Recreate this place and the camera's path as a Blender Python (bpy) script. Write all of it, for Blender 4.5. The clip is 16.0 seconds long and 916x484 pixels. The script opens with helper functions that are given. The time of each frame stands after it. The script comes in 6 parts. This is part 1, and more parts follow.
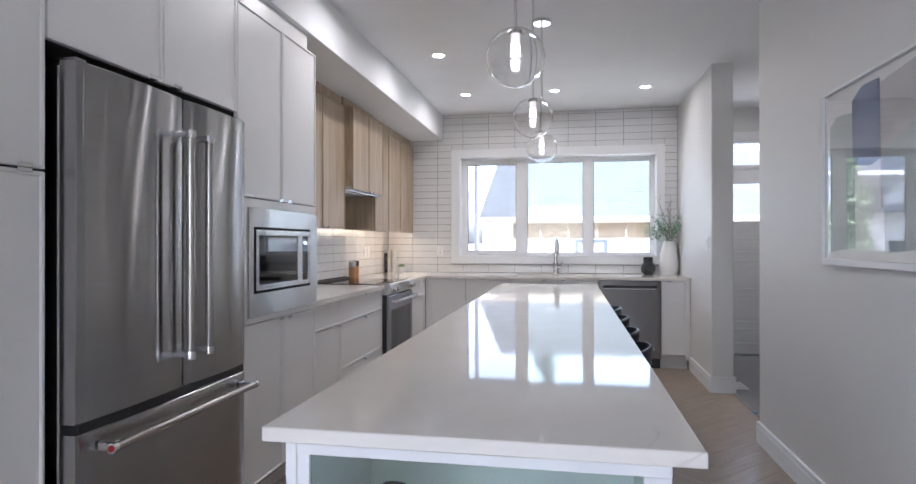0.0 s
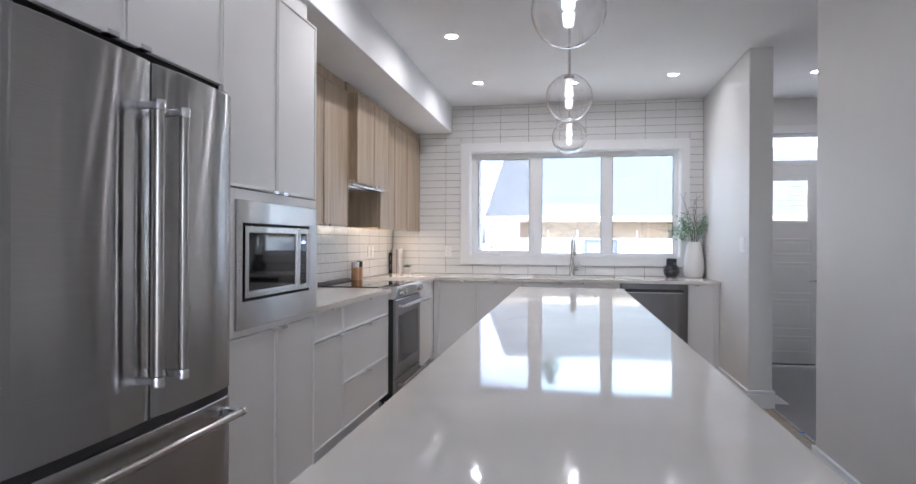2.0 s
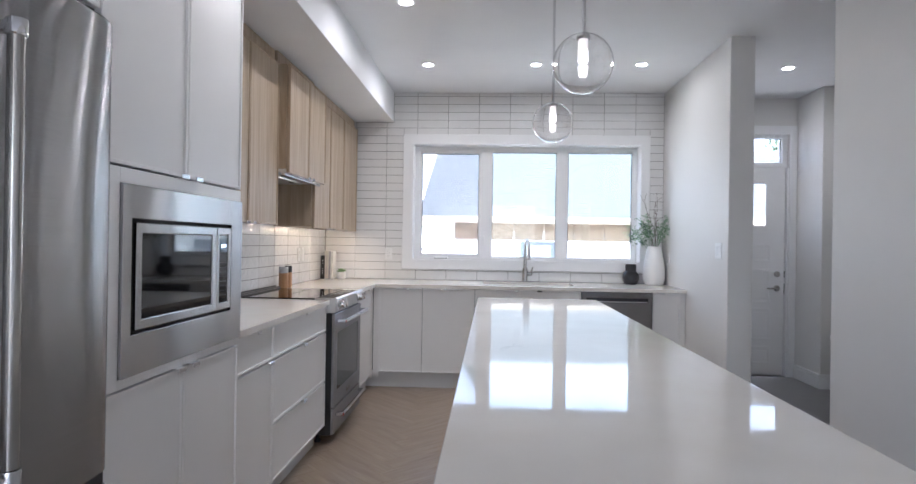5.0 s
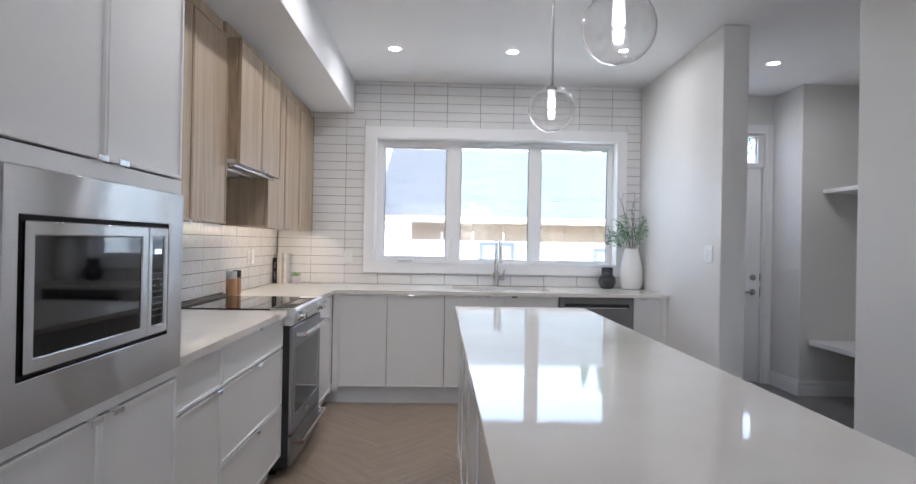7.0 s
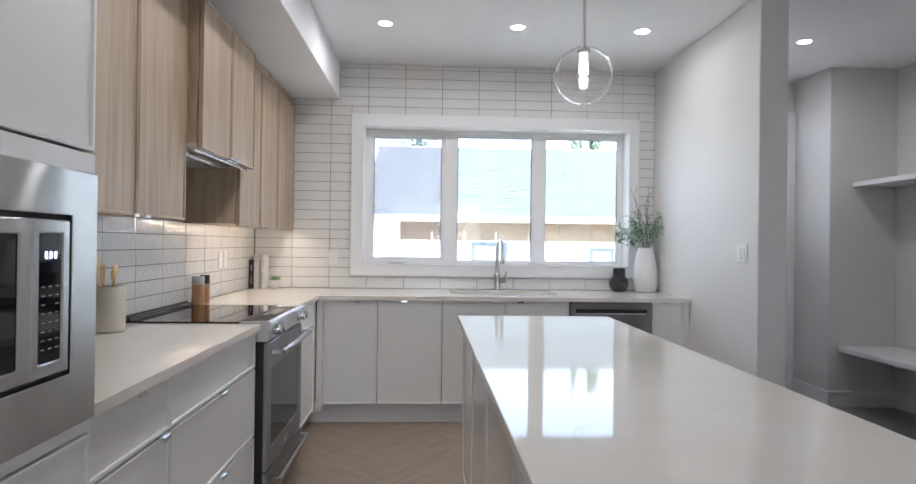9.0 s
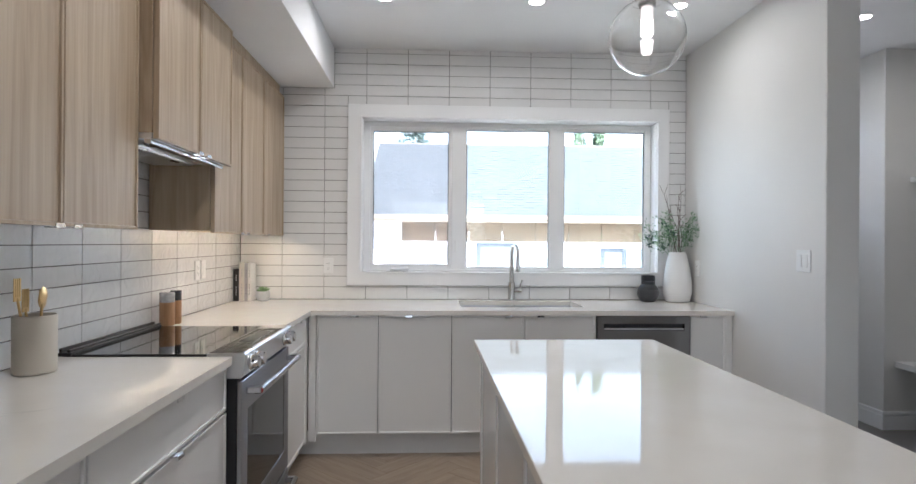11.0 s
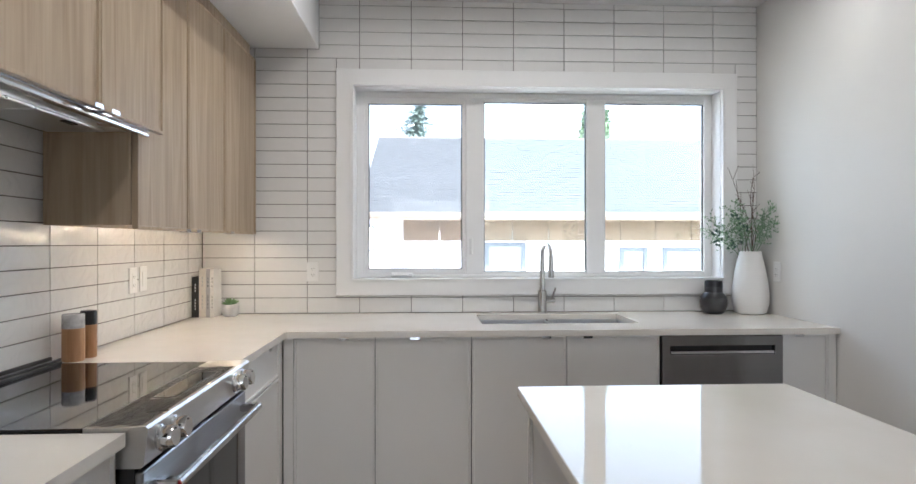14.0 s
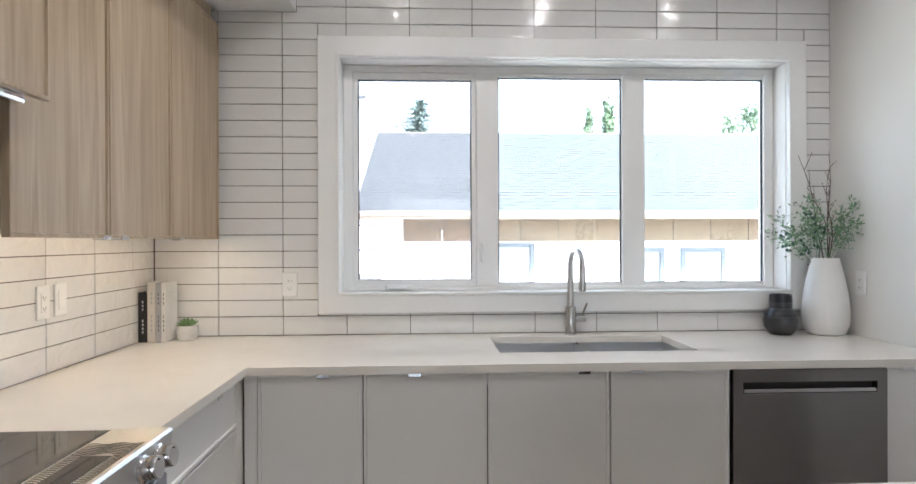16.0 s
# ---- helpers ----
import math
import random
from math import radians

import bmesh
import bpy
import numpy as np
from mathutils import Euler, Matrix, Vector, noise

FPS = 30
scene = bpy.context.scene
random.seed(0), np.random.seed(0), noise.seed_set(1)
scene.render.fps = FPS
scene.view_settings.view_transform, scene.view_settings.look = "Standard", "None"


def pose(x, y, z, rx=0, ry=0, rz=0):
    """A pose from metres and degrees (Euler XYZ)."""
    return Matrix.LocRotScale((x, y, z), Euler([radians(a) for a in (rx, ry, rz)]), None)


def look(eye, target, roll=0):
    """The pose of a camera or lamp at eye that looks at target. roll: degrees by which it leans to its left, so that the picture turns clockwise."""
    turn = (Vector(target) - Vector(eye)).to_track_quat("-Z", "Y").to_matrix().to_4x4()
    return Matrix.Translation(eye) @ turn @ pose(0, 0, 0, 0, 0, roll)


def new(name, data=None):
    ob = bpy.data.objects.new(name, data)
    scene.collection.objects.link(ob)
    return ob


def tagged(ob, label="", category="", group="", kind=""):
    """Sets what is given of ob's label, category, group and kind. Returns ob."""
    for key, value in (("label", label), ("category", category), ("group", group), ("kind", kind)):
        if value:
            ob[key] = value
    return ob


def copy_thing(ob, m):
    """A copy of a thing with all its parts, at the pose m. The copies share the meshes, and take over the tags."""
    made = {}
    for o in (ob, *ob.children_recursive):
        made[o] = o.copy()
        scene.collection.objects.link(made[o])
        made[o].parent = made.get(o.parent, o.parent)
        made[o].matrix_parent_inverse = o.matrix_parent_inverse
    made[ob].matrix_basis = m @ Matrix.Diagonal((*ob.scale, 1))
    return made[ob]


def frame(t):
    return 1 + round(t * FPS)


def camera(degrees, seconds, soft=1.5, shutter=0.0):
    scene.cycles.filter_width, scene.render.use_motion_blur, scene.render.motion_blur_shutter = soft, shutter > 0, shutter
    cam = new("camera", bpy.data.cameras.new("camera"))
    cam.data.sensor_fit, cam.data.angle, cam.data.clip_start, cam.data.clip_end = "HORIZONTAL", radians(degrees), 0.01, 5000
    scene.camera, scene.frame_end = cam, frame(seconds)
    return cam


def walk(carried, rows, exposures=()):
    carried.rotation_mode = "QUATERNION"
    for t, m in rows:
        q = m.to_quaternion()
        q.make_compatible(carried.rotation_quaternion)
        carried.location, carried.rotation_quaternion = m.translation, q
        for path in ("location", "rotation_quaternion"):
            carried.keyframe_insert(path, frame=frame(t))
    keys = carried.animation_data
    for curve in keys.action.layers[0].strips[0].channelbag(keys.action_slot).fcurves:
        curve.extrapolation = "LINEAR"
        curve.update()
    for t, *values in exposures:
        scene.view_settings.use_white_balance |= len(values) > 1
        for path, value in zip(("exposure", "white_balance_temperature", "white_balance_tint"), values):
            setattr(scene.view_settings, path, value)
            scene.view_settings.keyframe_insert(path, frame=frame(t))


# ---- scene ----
cam = camera(74.0, 16.0)
# seconds, x, y, z, yaw, pitch, roll
PATH = [
    (0, -0.381, 1.757, 1.262, 10.38, 0.09, 0.02),
    (0.5, -0.425, 1.861, 1.264, 10.49, 0.07, -0.03),
    (1, -0.466, 1.960, 1.263, 10.55, 0.09, -0.08),
    (1.5, -0.508, 2.064, 1.264, 10.53, 0.05, -0.16),
    (2, -0.559, 2.169, 1.264, 10.41, 0.02, -0.28),
    (2.5, -0.619, 2.279, 1.265, 9.72, 0.03, -0.46),
    (3, -0.673, 2.382, 1.262, 8.60, 0.04, -0.57),
    (3.5, -0.728, 2.485, 1.262, 7.25, -0.00, -0.71),
    (4, -0.774, 2.589, 1.262, 5.93, 0.02, -0.73),
    (4.5, -0.819, 2.696, 1.273, 4.56, 0.06, -0.80),
    (7, -1.049, 3.228, 1.297, -1.68, 0.16, -1.06),
    (7.5, -1.067, 3.357, 1.294, -2.17, 0.20, -0.99),
    (8, -1.089, 3.489, 1.291, -2.50, 0.17, -0.92),
    (8.5, -1.108, 3.620, 1.290, -2.82, 0.18, -0.83),
    (9, -1.125, 3.751, 1.290, -2.99, 0.20, -0.74),
    (11.5, -1.175, 4.432, 1.347, -2.95, 0.02, -0.27),
    (12, -1.191, 4.584, 1.341, -3.13, 0.05, -0.16),
    (12.5, -1.195, 4.737, 1.334, -2.93, 0.03, -0.09),
    (13, -1.205, 4.894, 1.333, -2.85, 0.03, -0.02),
    (13.5, -1.202, 5.036, 1.331, -2.74, 0.03, 0.02),
    (14, -1.212, 5.195, 1.332, -2.83, 0.06, 0.02),
    (14.5, -1.218, 5.368, 1.333, -2.81, 0.04, 0.10),
    (15, -1.217, 5.527, 1.343, -2.83, 0.02, 0.16),
    (15.5, -1.216, 5.686, 1.353, -2.79, -0.01, 0.24),
    (16, -1.217, 5.852, 1.367, -2.69, -0.08, 0.21),
]
walk(cam, [(t, pose(x, y, z, 90 + pitch, roll, yaw)) for t, x, y, z, yaw, pitch, roll in PATH],
     exposures=[(0.0, 3.13, 5480, 15), (4.5, 3.17, 5360, 14), (9.0, 3.10, 5520, 12), (12.5, 3.07, 5560, 10), (16.0, 3.03, 5720, 10)])

# ---- world and light ----
world = bpy.data.worlds.new("world")
scene.world = world
world.use_nodes = True
wn = world.node_tree
sky = wn.nodes.new("ShaderNodeTexSky")
sky.sky_type, sky.sun_disc = "NISHITA", False
sky.sun_elevation, sky.sun_rotation = radians(47), radians(125)
sky.air_density, sky.dust_density = 1.0, 3.5
wn.nodes["Background"].inputs["Strength"].default_value = 0.15
haze = wn.nodes.new("ShaderNodeHueSaturation")
haze.inputs["Saturation"].default_value = 0.5
wn.links.new(sky.outputs[0], haze.inputs["Color"])
wn.links.new(haze.outputs[0], wn.nodes["Background"].inputs[0])
sun = new("sun", bpy.data.lights.new("sun", "SUN"))
sun.data.energy, sun.data.angle, sun.data.color = 4.3, radians(0.6), (1.0, 0.95, 0.88)
sun.matrix_world = look((13, -9, 17), (0, 0, 0))


def area_lamp(name, eye, target, w, h, power, color):
    lamp = new(name, bpy.data.lights.new(name, "AREA"))
    lamp.data.shape, lamp.data.size, lamp.data.size_y = "RECTANGLE", w, h
    lamp.data.energy, lamp.data.color = power, color
    lamp.matrix_world = look(eye, target)
    return lamp


# daylight in the end opening of the living room behind the walk
area_lamp("sky_light_back", (-0.9, -3.38, 1.45), (-0.9, 0, 1.4), 2.6, 2.0, 1.6, (1.0, 0.94, 0.85))
# added fill in a made-up side opening, kept out of the window's reflections
area_lamp("sky_light_side", (-2.44, -0.6, 1.4), (0, -0.6, 1.3), 2.2, 1.9, 4.6, (0.86, 0.92, 1.0))



# ---- materials ----
def nodes_of(name):
    m = bpy.data.materials.new(name)
    m.use_nodes = True
    nt = m.node_tree
    return m, nt, nt.nodes["Principled BSDF"]


def node(nt, kind, **values):
    n = nt.nodes.new(kind)
    for k, v in values.items():
        n.inputs[k].default_value = v
    return n


def coords(nt, scale=(1, 1, 1), shuffle=False):
    tc = nt.nodes.new("ShaderNodeTexCoord")
    mp = nt.nodes.new("ShaderNodeMapping")
    mp.inputs["Scale"].default_value = scale
    nt.links.new(tc.outputs["Object"], mp.inputs["Vector"])
    if shuffle:
        info = nt.nodes.new("ShaderNodeObjectInfo")
        mul = nt.nodes.new("ShaderNodeVectorMath")
        mul.operation = "MULTIPLY"
        mul.inputs[1].default_value = (37.0, 23.0, 51.0)
        nt.links.new(info.outputs["Random"], mul.inputs[0])
        nt.links.new(mul.outputs[0], mp.inputs["Location"])
    return mp.outputs[0]


def ramp(nt, fac, stops):
    r = nt.nodes.new("ShaderNodeValToRGB")
    e = r.color_ramp.elements
    while len(e) < len(stops):
        e.new(0.5)
    for i, (p, c) in enumerate(stops):
        e[i].position, e[i].color = p, (*c, 1)
    nt.links.new(fac, r.inputs[0])
    return r.outputs[0]


def bump_of(nt, b, height, strength, distance=0.01):
    bn = node(nt, "ShaderNodeBump", Strength=strength, Distance=distance)
    nt.links.new(height, bn.inputs["Height"])
    nt.links.new(bn.outputs[0], b.inputs["Normal"])
    return bn


def surface(name, col, rough=0.5, metal=0.0, var=0.05, scale=3.0, bump=0.05, fine=180.0, rvar=0.06, shuffle=False):
    """Plain stuff: large soft variation in colour, fine grain in relief and gloss."""
    m, nt, b = nodes_of(name)
    v = coords(nt, shuffle=shuffle)
    n1 = node(nt, "ShaderNodeTexNoise", Scale=scale, Detail=5.0, Roughness=0.6)
    nt.links.new(v, n1.inputs["Vector"])
    lo = tuple(max(0, c * (1 - var)) for c in col)
    hi = tuple(min(1, c * (1 + var)) for c in col)
    nt.links.new(ramp(nt, n1.outputs[0], [(0.3, lo), (0.7, hi)]), b.inputs["Base Color"])
    n2 = node(nt, "ShaderNodeTexNoise", Scale=fine, Detail=3.0)
    nt.links.new(v, n2.inputs["Vector"])
    mr = node(nt, "ShaderNodeMapRange")
    mr.inputs["To Min"].default_value, mr.inputs["To Max"].default_value = max(0.02, rough - rvar), rough + rvar
    nt.links.new(n1.outputs[0], mr.inputs["Value"])
    nt.links.new(mr.outputs[0], b.inputs["Roughness"])
    b.inputs["Metallic"].default_value = metal
    if bump:
        bump_of(nt, b, n2.outputs[0], bump, 0.002)
    return m


def glowing(name, col, strength):
    m, nt, b = nodes_of(name)
    b.inputs["Base Color"].default_value = (*col, 1)
    b.inputs["Emission Color"].default_value = (*col, 1)
    b.inputs["Emission Strength"].default_value = strength
    return m


def wood(name, dark, mid, light, rough=0.45, grain=(14, 14, 0.7), shuffle=False, figure=0.6):
    """Sawn boards: broad figure, streaks along the grain and fine pores."""
    m, nt, b = nodes_of(name)
    v = coords(nt, grain, shuffle)
    n1 = node(nt, "ShaderNodeTexNoise", Scale=2.2, Detail=6.0, Roughness=0.62, Distortion=figure)
    nt.links.new(v, n1.inputs["Vector"])
    v3 = coords(nt, tuple(q * 0.35 for q in grain), shuffle)
    n3 = node(nt, "ShaderNodeTexNoise", Scale=1.4, Detail=2.0, Roughness=0.5, Distortion=figure * 1.5)
    nt.links.new(v3, n3.inputs["Vector"])
    rings = nt.nodes.new("ShaderNodeMath")
    rings.operation = "MULTIPLY"
    rings.inputs[1].default_value = 9.0
    nt.links.new(n3.outputs[0], rings.inputs[0])
    saw = nt.nodes.new("ShaderNodeMath")
    saw.operation = "PINGPONG"
    saw.inputs[1].default_value = 0.5
    nt.links.new(rings.outputs[0], saw.inputs[0])
    blend = nt.nodes.new("ShaderNodeMath")
    blend.operation = "MULTIPLY_ADD"
    blend.inputs[1].default_value = 0.30
    nt.links.new(saw.outputs[0], blend.inputs[0])
    less = nt.nodes.new("ShaderNodeMath")
    less.operation = "MULTIPLY_ADD"
    less.inputs[1].default_value, less.inputs[2].default_value = 0.85, 0.0
    nt.links.new(n1.outputs[0], less.inputs[0])
    nt.links.new(less.outputs[0], blend.inputs[2])
    v2 = coords(nt, (grain[0] * 9, grain[1] * 9, grain[2] * 4) if grain[2] < grain[0] else (grain[0] * 4, grain[1] * 9, grain[2] * 9), shuffle)
    n2 = node(nt, "ShaderNodeTexNoise", Scale=2.0, Detail=4.0)
    nt.links.new(v2, n2.inputs["Vector"])
    mix = nt.nodes.new("ShaderNodeMixRGB")
    mix.blend_type, mix.inputs[0].default_value = "OVERLAY", 0.22
    nt.links.new(ramp(nt, blend.outputs[0], [(0.30, dark), (0.5, mid), (0.70, light)]), mix.inputs[1])
    nt.links.new(ramp(nt, n2.outputs[0], [(0.3, (0.36, 0.36, 0.36)), (0.7, (0.6, 0.6, 0.6))]), mix.inputs[2])
    nt.links.new(mix.outputs[0], b.inputs["Base Color"])
    b.inputs["Roughness"].default_value = rough
    bump_of(nt, b, n2.outputs[0], 0.12, 0.001)
    return m


def steel(name, col, rough, along=(1.5, 1.5, 700)):
    """Brushed sheet: fine lines that smear the gloss across them."""
    m, nt, b = nodes_of(name)
    v = coords(nt, along)
    n1 = node(nt, "ShaderNodeTexNoise", Scale=1.0, Detail=3.0)
    nt.links.new(v, n1.inputs["Vector"])
    nt.links.new(ramp(nt, n1.outputs[0], [(0.3, tuple(c * 0.9 for c in col)), (0.7, col)]), b.inputs["Base Color"])
    gloss = node(nt, "ShaderNodeBsdfAnisotropic", Roughness=rough, Anisotropy=0.84)
    gloss.distribution = "BECKMANN"
    nt.links.new(b.inputs["Base Color"].links[0].from_socket, gloss.inputs["Color"])
    tan = nt.nodes.new("ShaderNodeTangent")
    tan.direction_type, tan.axis = "RADIAL", "Z"
    nt.links.new(tan.outputs[0], gloss.inputs["Tangent"])
    nt.links.new(gloss.outputs[0], nt.nodes["Material Output"].inputs["Surface"])
    return m


def tile_glaze(name):
    m, nt, b = nodes_of(name)
    v = coords(nt, (0.75, 1, 1.15), True)
    n1 = node(nt, "ShaderNodeTexNoise", Scale=13.0, Detail=1.0, Roughness=0.4, Distortion=1.7)
    nt.links.new(v, n1.inputs["Vector"])
    n2 = node(nt, "ShaderNodeTexNoise", Scale=42.0, Detail=2.0)
    nt.links.new(v, n2.inputs["Vector"])
    add = nt.nodes.new("ShaderNodeMath")
    add.operation = "MULTIPLY_ADD"
    add.inputs[1].default_value = 0.008
    nt.links.new(n2.outputs[0], add.inputs[0])
    nt.links.new(n1.outputs[0], add.inputs[2])
    nt.links.new(ramp(nt, n1.outputs[0], [(0.3, (0.785, 0.78, 0.768)), (0.7, (0.80, 0.795, 0.783))]), b.inputs["Base Color"])
    b.inputs["Roughness"].default_value = 0.5
    b.inputs["Specular IOR Level"].default_value = 0.0
    b.inputs["Coat Weight"].default_value, b.inputs["Coat Roughness"].default_value = 1.0, 0.025
    bn = node(nt, "ShaderNodeBump", Strength=0.38, Distance=0.016)
    nt.links.new(add.outputs[0], bn.inputs["Height"])
    nt.links.new(bn.outputs[0], b.inputs["Coat Normal"])
    return m


def quartz(name):
    m, nt, b = nodes_of(name)
    v = coords(nt)
    warp = node(nt, "ShaderNodeTexNoise", Scale=1.6, Detail=5.0, Distortion=1.5)
    nt.links.new(v, warp.inputs["Vector"])
    dist = nt.nodes.new("ShaderNodeMath")
    dist.operation = "SUBTRACT"
    dist.inputs[1].default_value = 0.5
    nt.links.new(warp.outputs[0], dist.inputs[0])
    ab = nt.nodes.new("ShaderNodeMath")
    ab.operation = "ABSOLUTE"
    nt.links.new(dist.outputs[0], ab.inputs[0])
    vein = ramp(nt, ab.outputs[0], [(0.0, (1, 1, 1)), (0.006, (0, 0, 0))])
    patch = node(nt, "ShaderNodeTexNoise", Scale=1.3, Detail=3.0)
    nt.links.new(v, patch.inputs["Vector"])
    gate = ramp(nt, patch.outputs[0], [(0.60, (0, 0, 0)), (0.68, (0.5, 0.5, 0.5))])
    mul = nt.nodes.new("ShaderNodeMixRGB")
    mul.blend_type, mul.inputs[0].default_value = "MULTIPLY", 1.0
    nt.links.new(vein, mul.inputs[1])
    nt.links.new(gate, mul.inputs[2])
    cloud = node(nt, "ShaderNodeTexNoise", Scale=5.0, Detail=6.0)
    nt.links.new(v, cloud.inputs["Vector"])
    mix = nt.nodes.new("ShaderNodeMixRGB")
    nt.links.new(mul.outputs[0], mix.inputs[0])
    nt.links.new(ramp(nt, cloud.outputs[0], [(0.3, (0.775, 0.735, 0.67)), (0.7, (0.815, 0.78, 0.72))]), mix.inputs[1])
    mix.inputs[2].default_value = (0.36, 0.34, 0.31, 1)
    nt.links.new(mix.outputs[0], b.inputs["Base Color"])
    b.inputs["Roughness"].default_value = 0.05
    b.inputs["Specular IOR Level"].default_value = 0.26
    return m


def clear_glass(name, tint=(1, 1, 1), ior=1.45, rough=0.0):
    m, nt, b = nodes_of(name)
    b.inputs["Base Color"].default_value = (*tint, 1)
    b.inputs["Transmission Weight"].default_value = 1.0
    b.inputs["IOR"].default_value, b.inputs["Roughness"].default_value = ior, rough
    return m


def shingle_mat(name):
    m, nt, b = nodes_of(name)
    geo = nt.nodes.new("ShaderNodeNewGeometry")
    nt.links.new(ramp(nt, geo.outputs["Random Per Island"], [(0.0, (0.034, 0.038, 0.040)), (0.5, (0.041, 0.046, 0.049)), (1.0, (0.048, 0.053, 0.056))]), b.inputs["Base Color"])
    b.inputs["Roughness"].default_value = 0.9
    return m


def board_mat(name):
    """Oriented strand board: flakes of many tones."""
    m, nt, b = nodes_of(name)
    vo = node(nt, "ShaderNodeTexVoronoi", Scale=26.0)
    nt.links.new(coords(nt, (1, 1, 1.8)), vo.inputs["Vector"])
    nt.links.new(ramp(nt, vo.outputs["Color"], [(0.1, (0.14, 0.103, 0.07)), (0.5, (0.20, 0.15, 0.104)), (0.9, (0.26, 0.20, 0.145))]), b.inputs["Base Color"])
    b.inputs["Roughness"].default_value = 0.85
    return m


M_WALL = surface("wall_paint", (0.745, 0.732, 0.705), 0.5, var=0.02, scale=1.2, bump=0.10, fine=420)
M_CEIL = surface("ceiling_paint", (0.82, 0.82, 0.82), 0.9, var=0.02, scale=2.0, bump=0.25, fine=240)
M_TRIM = surface("trim_paint", (0.85, 0.85, 0.845), 0.35, var=0.015, scale=3, bump=0.03)
M_CAB = surface("cabinet_lacquer", (0.815, 0.80, 0.775), 0.36, var=0.015, scale=1.5, bump=0.03, fine=300)
M_TOE = surface("toe_kick_lacquer", (0.72, 0.71, 0.69), 0.4, var=0.03)
M_BOX = surface("cabinet_carcass", (0.16, 0.155, 0.15), 0.5, var=0.03)
M_ISL = surface("island_gloss_lacquer", (0.70, 0.69, 0.67), 0.12, var=0.01, scale=1.0, bump=0.0, rvar=0.02)
M_OAK = wood("pale_oak", (0.365, 0.270, 0.172), (0.455, 0.352, 0.238), (0.53, 0.425, 0.30), grain=(8, 8, 0.45), shuffle=True, figure=1.0)
M_FLOOR = wood("plank_oak", (0.275, 0.208, 0.145), (0.33, 0.256, 0.185), (0.385, 0.306, 0.228), 0.30, (1.0, 12, 12), True)
M_SUB = surface("subfloor", (0.10, 0.08, 0.06), 0.8, var=0.1)
M_HALLFLOOR = surface("grey_floor_tile", (0.22, 0.215, 0.21), 0.35, var=0.12, scale=2.5, bump=0.05)
M_QUARTZ = quartz("white_quartz")
M_TILE = tile_glaze("white_glazed_tile")
M_GROUT = surface("grey_grout", (0.15, 0.14, 0.13), 0.9, var=0.08, scale=20)
M_STEEL = steel("brushed_steel", (0.60, 0.595, 0.60), 0.19)
# brushed_steel again, darkened for the dim surroundings the refrigerator mirrors
M_FRIDGE = steel("brushed_steel_dim_reflection", (0.43, 0.422, 0.42), 0.17)
M_STEELD = steel("dark_brushed_steel", (0.40, 0.39, 0.39), 0.30)
M_DARKSTEEL = steel("black_stainless_steel", (0.27, 0.265, 0.265), 0.24)
M_CONSOLE = surface("satin_console_steel", (0.66, 0.65, 0.63), 0.30, 1.0, var=0.03, bump=0.02, fine=400)
M_HANDLE = surface("brushed_bar_steel", (0.44, 0.42, 0.395), 0.22, 1.0, var=0.03, bump=0.02, fine=300)
M_RIDGE = surface("dull_ridge_steel", (0.10, 0.092, 0.083), 0.45, 0.0, var=0.03, bump=0.0)
M_CHROME = surface("chrome", (0.72, 0.72, 0.73), 0.10, 1.0, var=0.02, bump=0.0, rvar=0.03)
M_NICKEL = surface("satin_nickel", (0.55, 0.54, 0.52), 0.25, 1.0, var=0.03, bump=0.0)
M_SINK = surface("satin_sink_steel", (0.80, 0.80, 0.80), 0.30, 0.96, var=0.04, bump=0.03, fine=400)
M_KEYS = surface("grey_key_ink", (0.22, 0.22, 0.23), 0.5, var=0.05, bump=0.0)
M_BLACK = surface("black_plastic", (0.015, 0.015, 0.016), 0.35, var=0.1, bump=0.02)
M_BLKGL = surface("black_glass", (0.006, 0.006, 0.007), 0.04, var=0.02, bump=0.0, rvar=0.01)
# near-black that puts the shade of gaps and recesses into the colour
M_GAPSHADE = surface("gap_shade_black", (0.02, 0.02, 0.02), 0.8, var=0.1, bump=0.0)
M_RED = surface("red_enamel", (0.32, 0.02, 0.02), 0.3, var=0.05, bump=0.0)
M_GLASS = clear_glass("window_glass")
M_LOWE = clear_glass("coated_window_glass", (0.93, 0.995, 0.965))
M_NICHE = clear_glass("green_edged_glass", (0.80, 0.92, 0.87))
M_GLOBE = clear_glass("blown_glass", ior=1.45)
M_LED = glowing("led_white", (1.0, 0.93, 0.84), 6.0)
M_LEDW = glowing("led_warm_strip", (1.0, 0.76, 0.50), 12.5)
M_FROST = glowing("lit_frosted_glass", (1.0, 0.90, 0.82), 0.36)
M_FROST_DIM = glowing("dim_frosted_glass", (1.0, 0.88, 0.76), 0.09)
M_FROST_CUP = glowing("lit_frosted_cup", (1.0, 0.90, 0.80), 0.2)
M_VASE = surface("white_ceramic", (0.80, 0.79, 0.77), 0.45, var=0.03, bump=0.05)
M_BVASE = surface("black_ceramic", (0.012, 0.013, 0.017), 0.3, var=0.1, bump=0.1)
M_CREAM = surface("cream_ceramic", (0.72, 0.67, 0.58), 0.4, var=0.04)
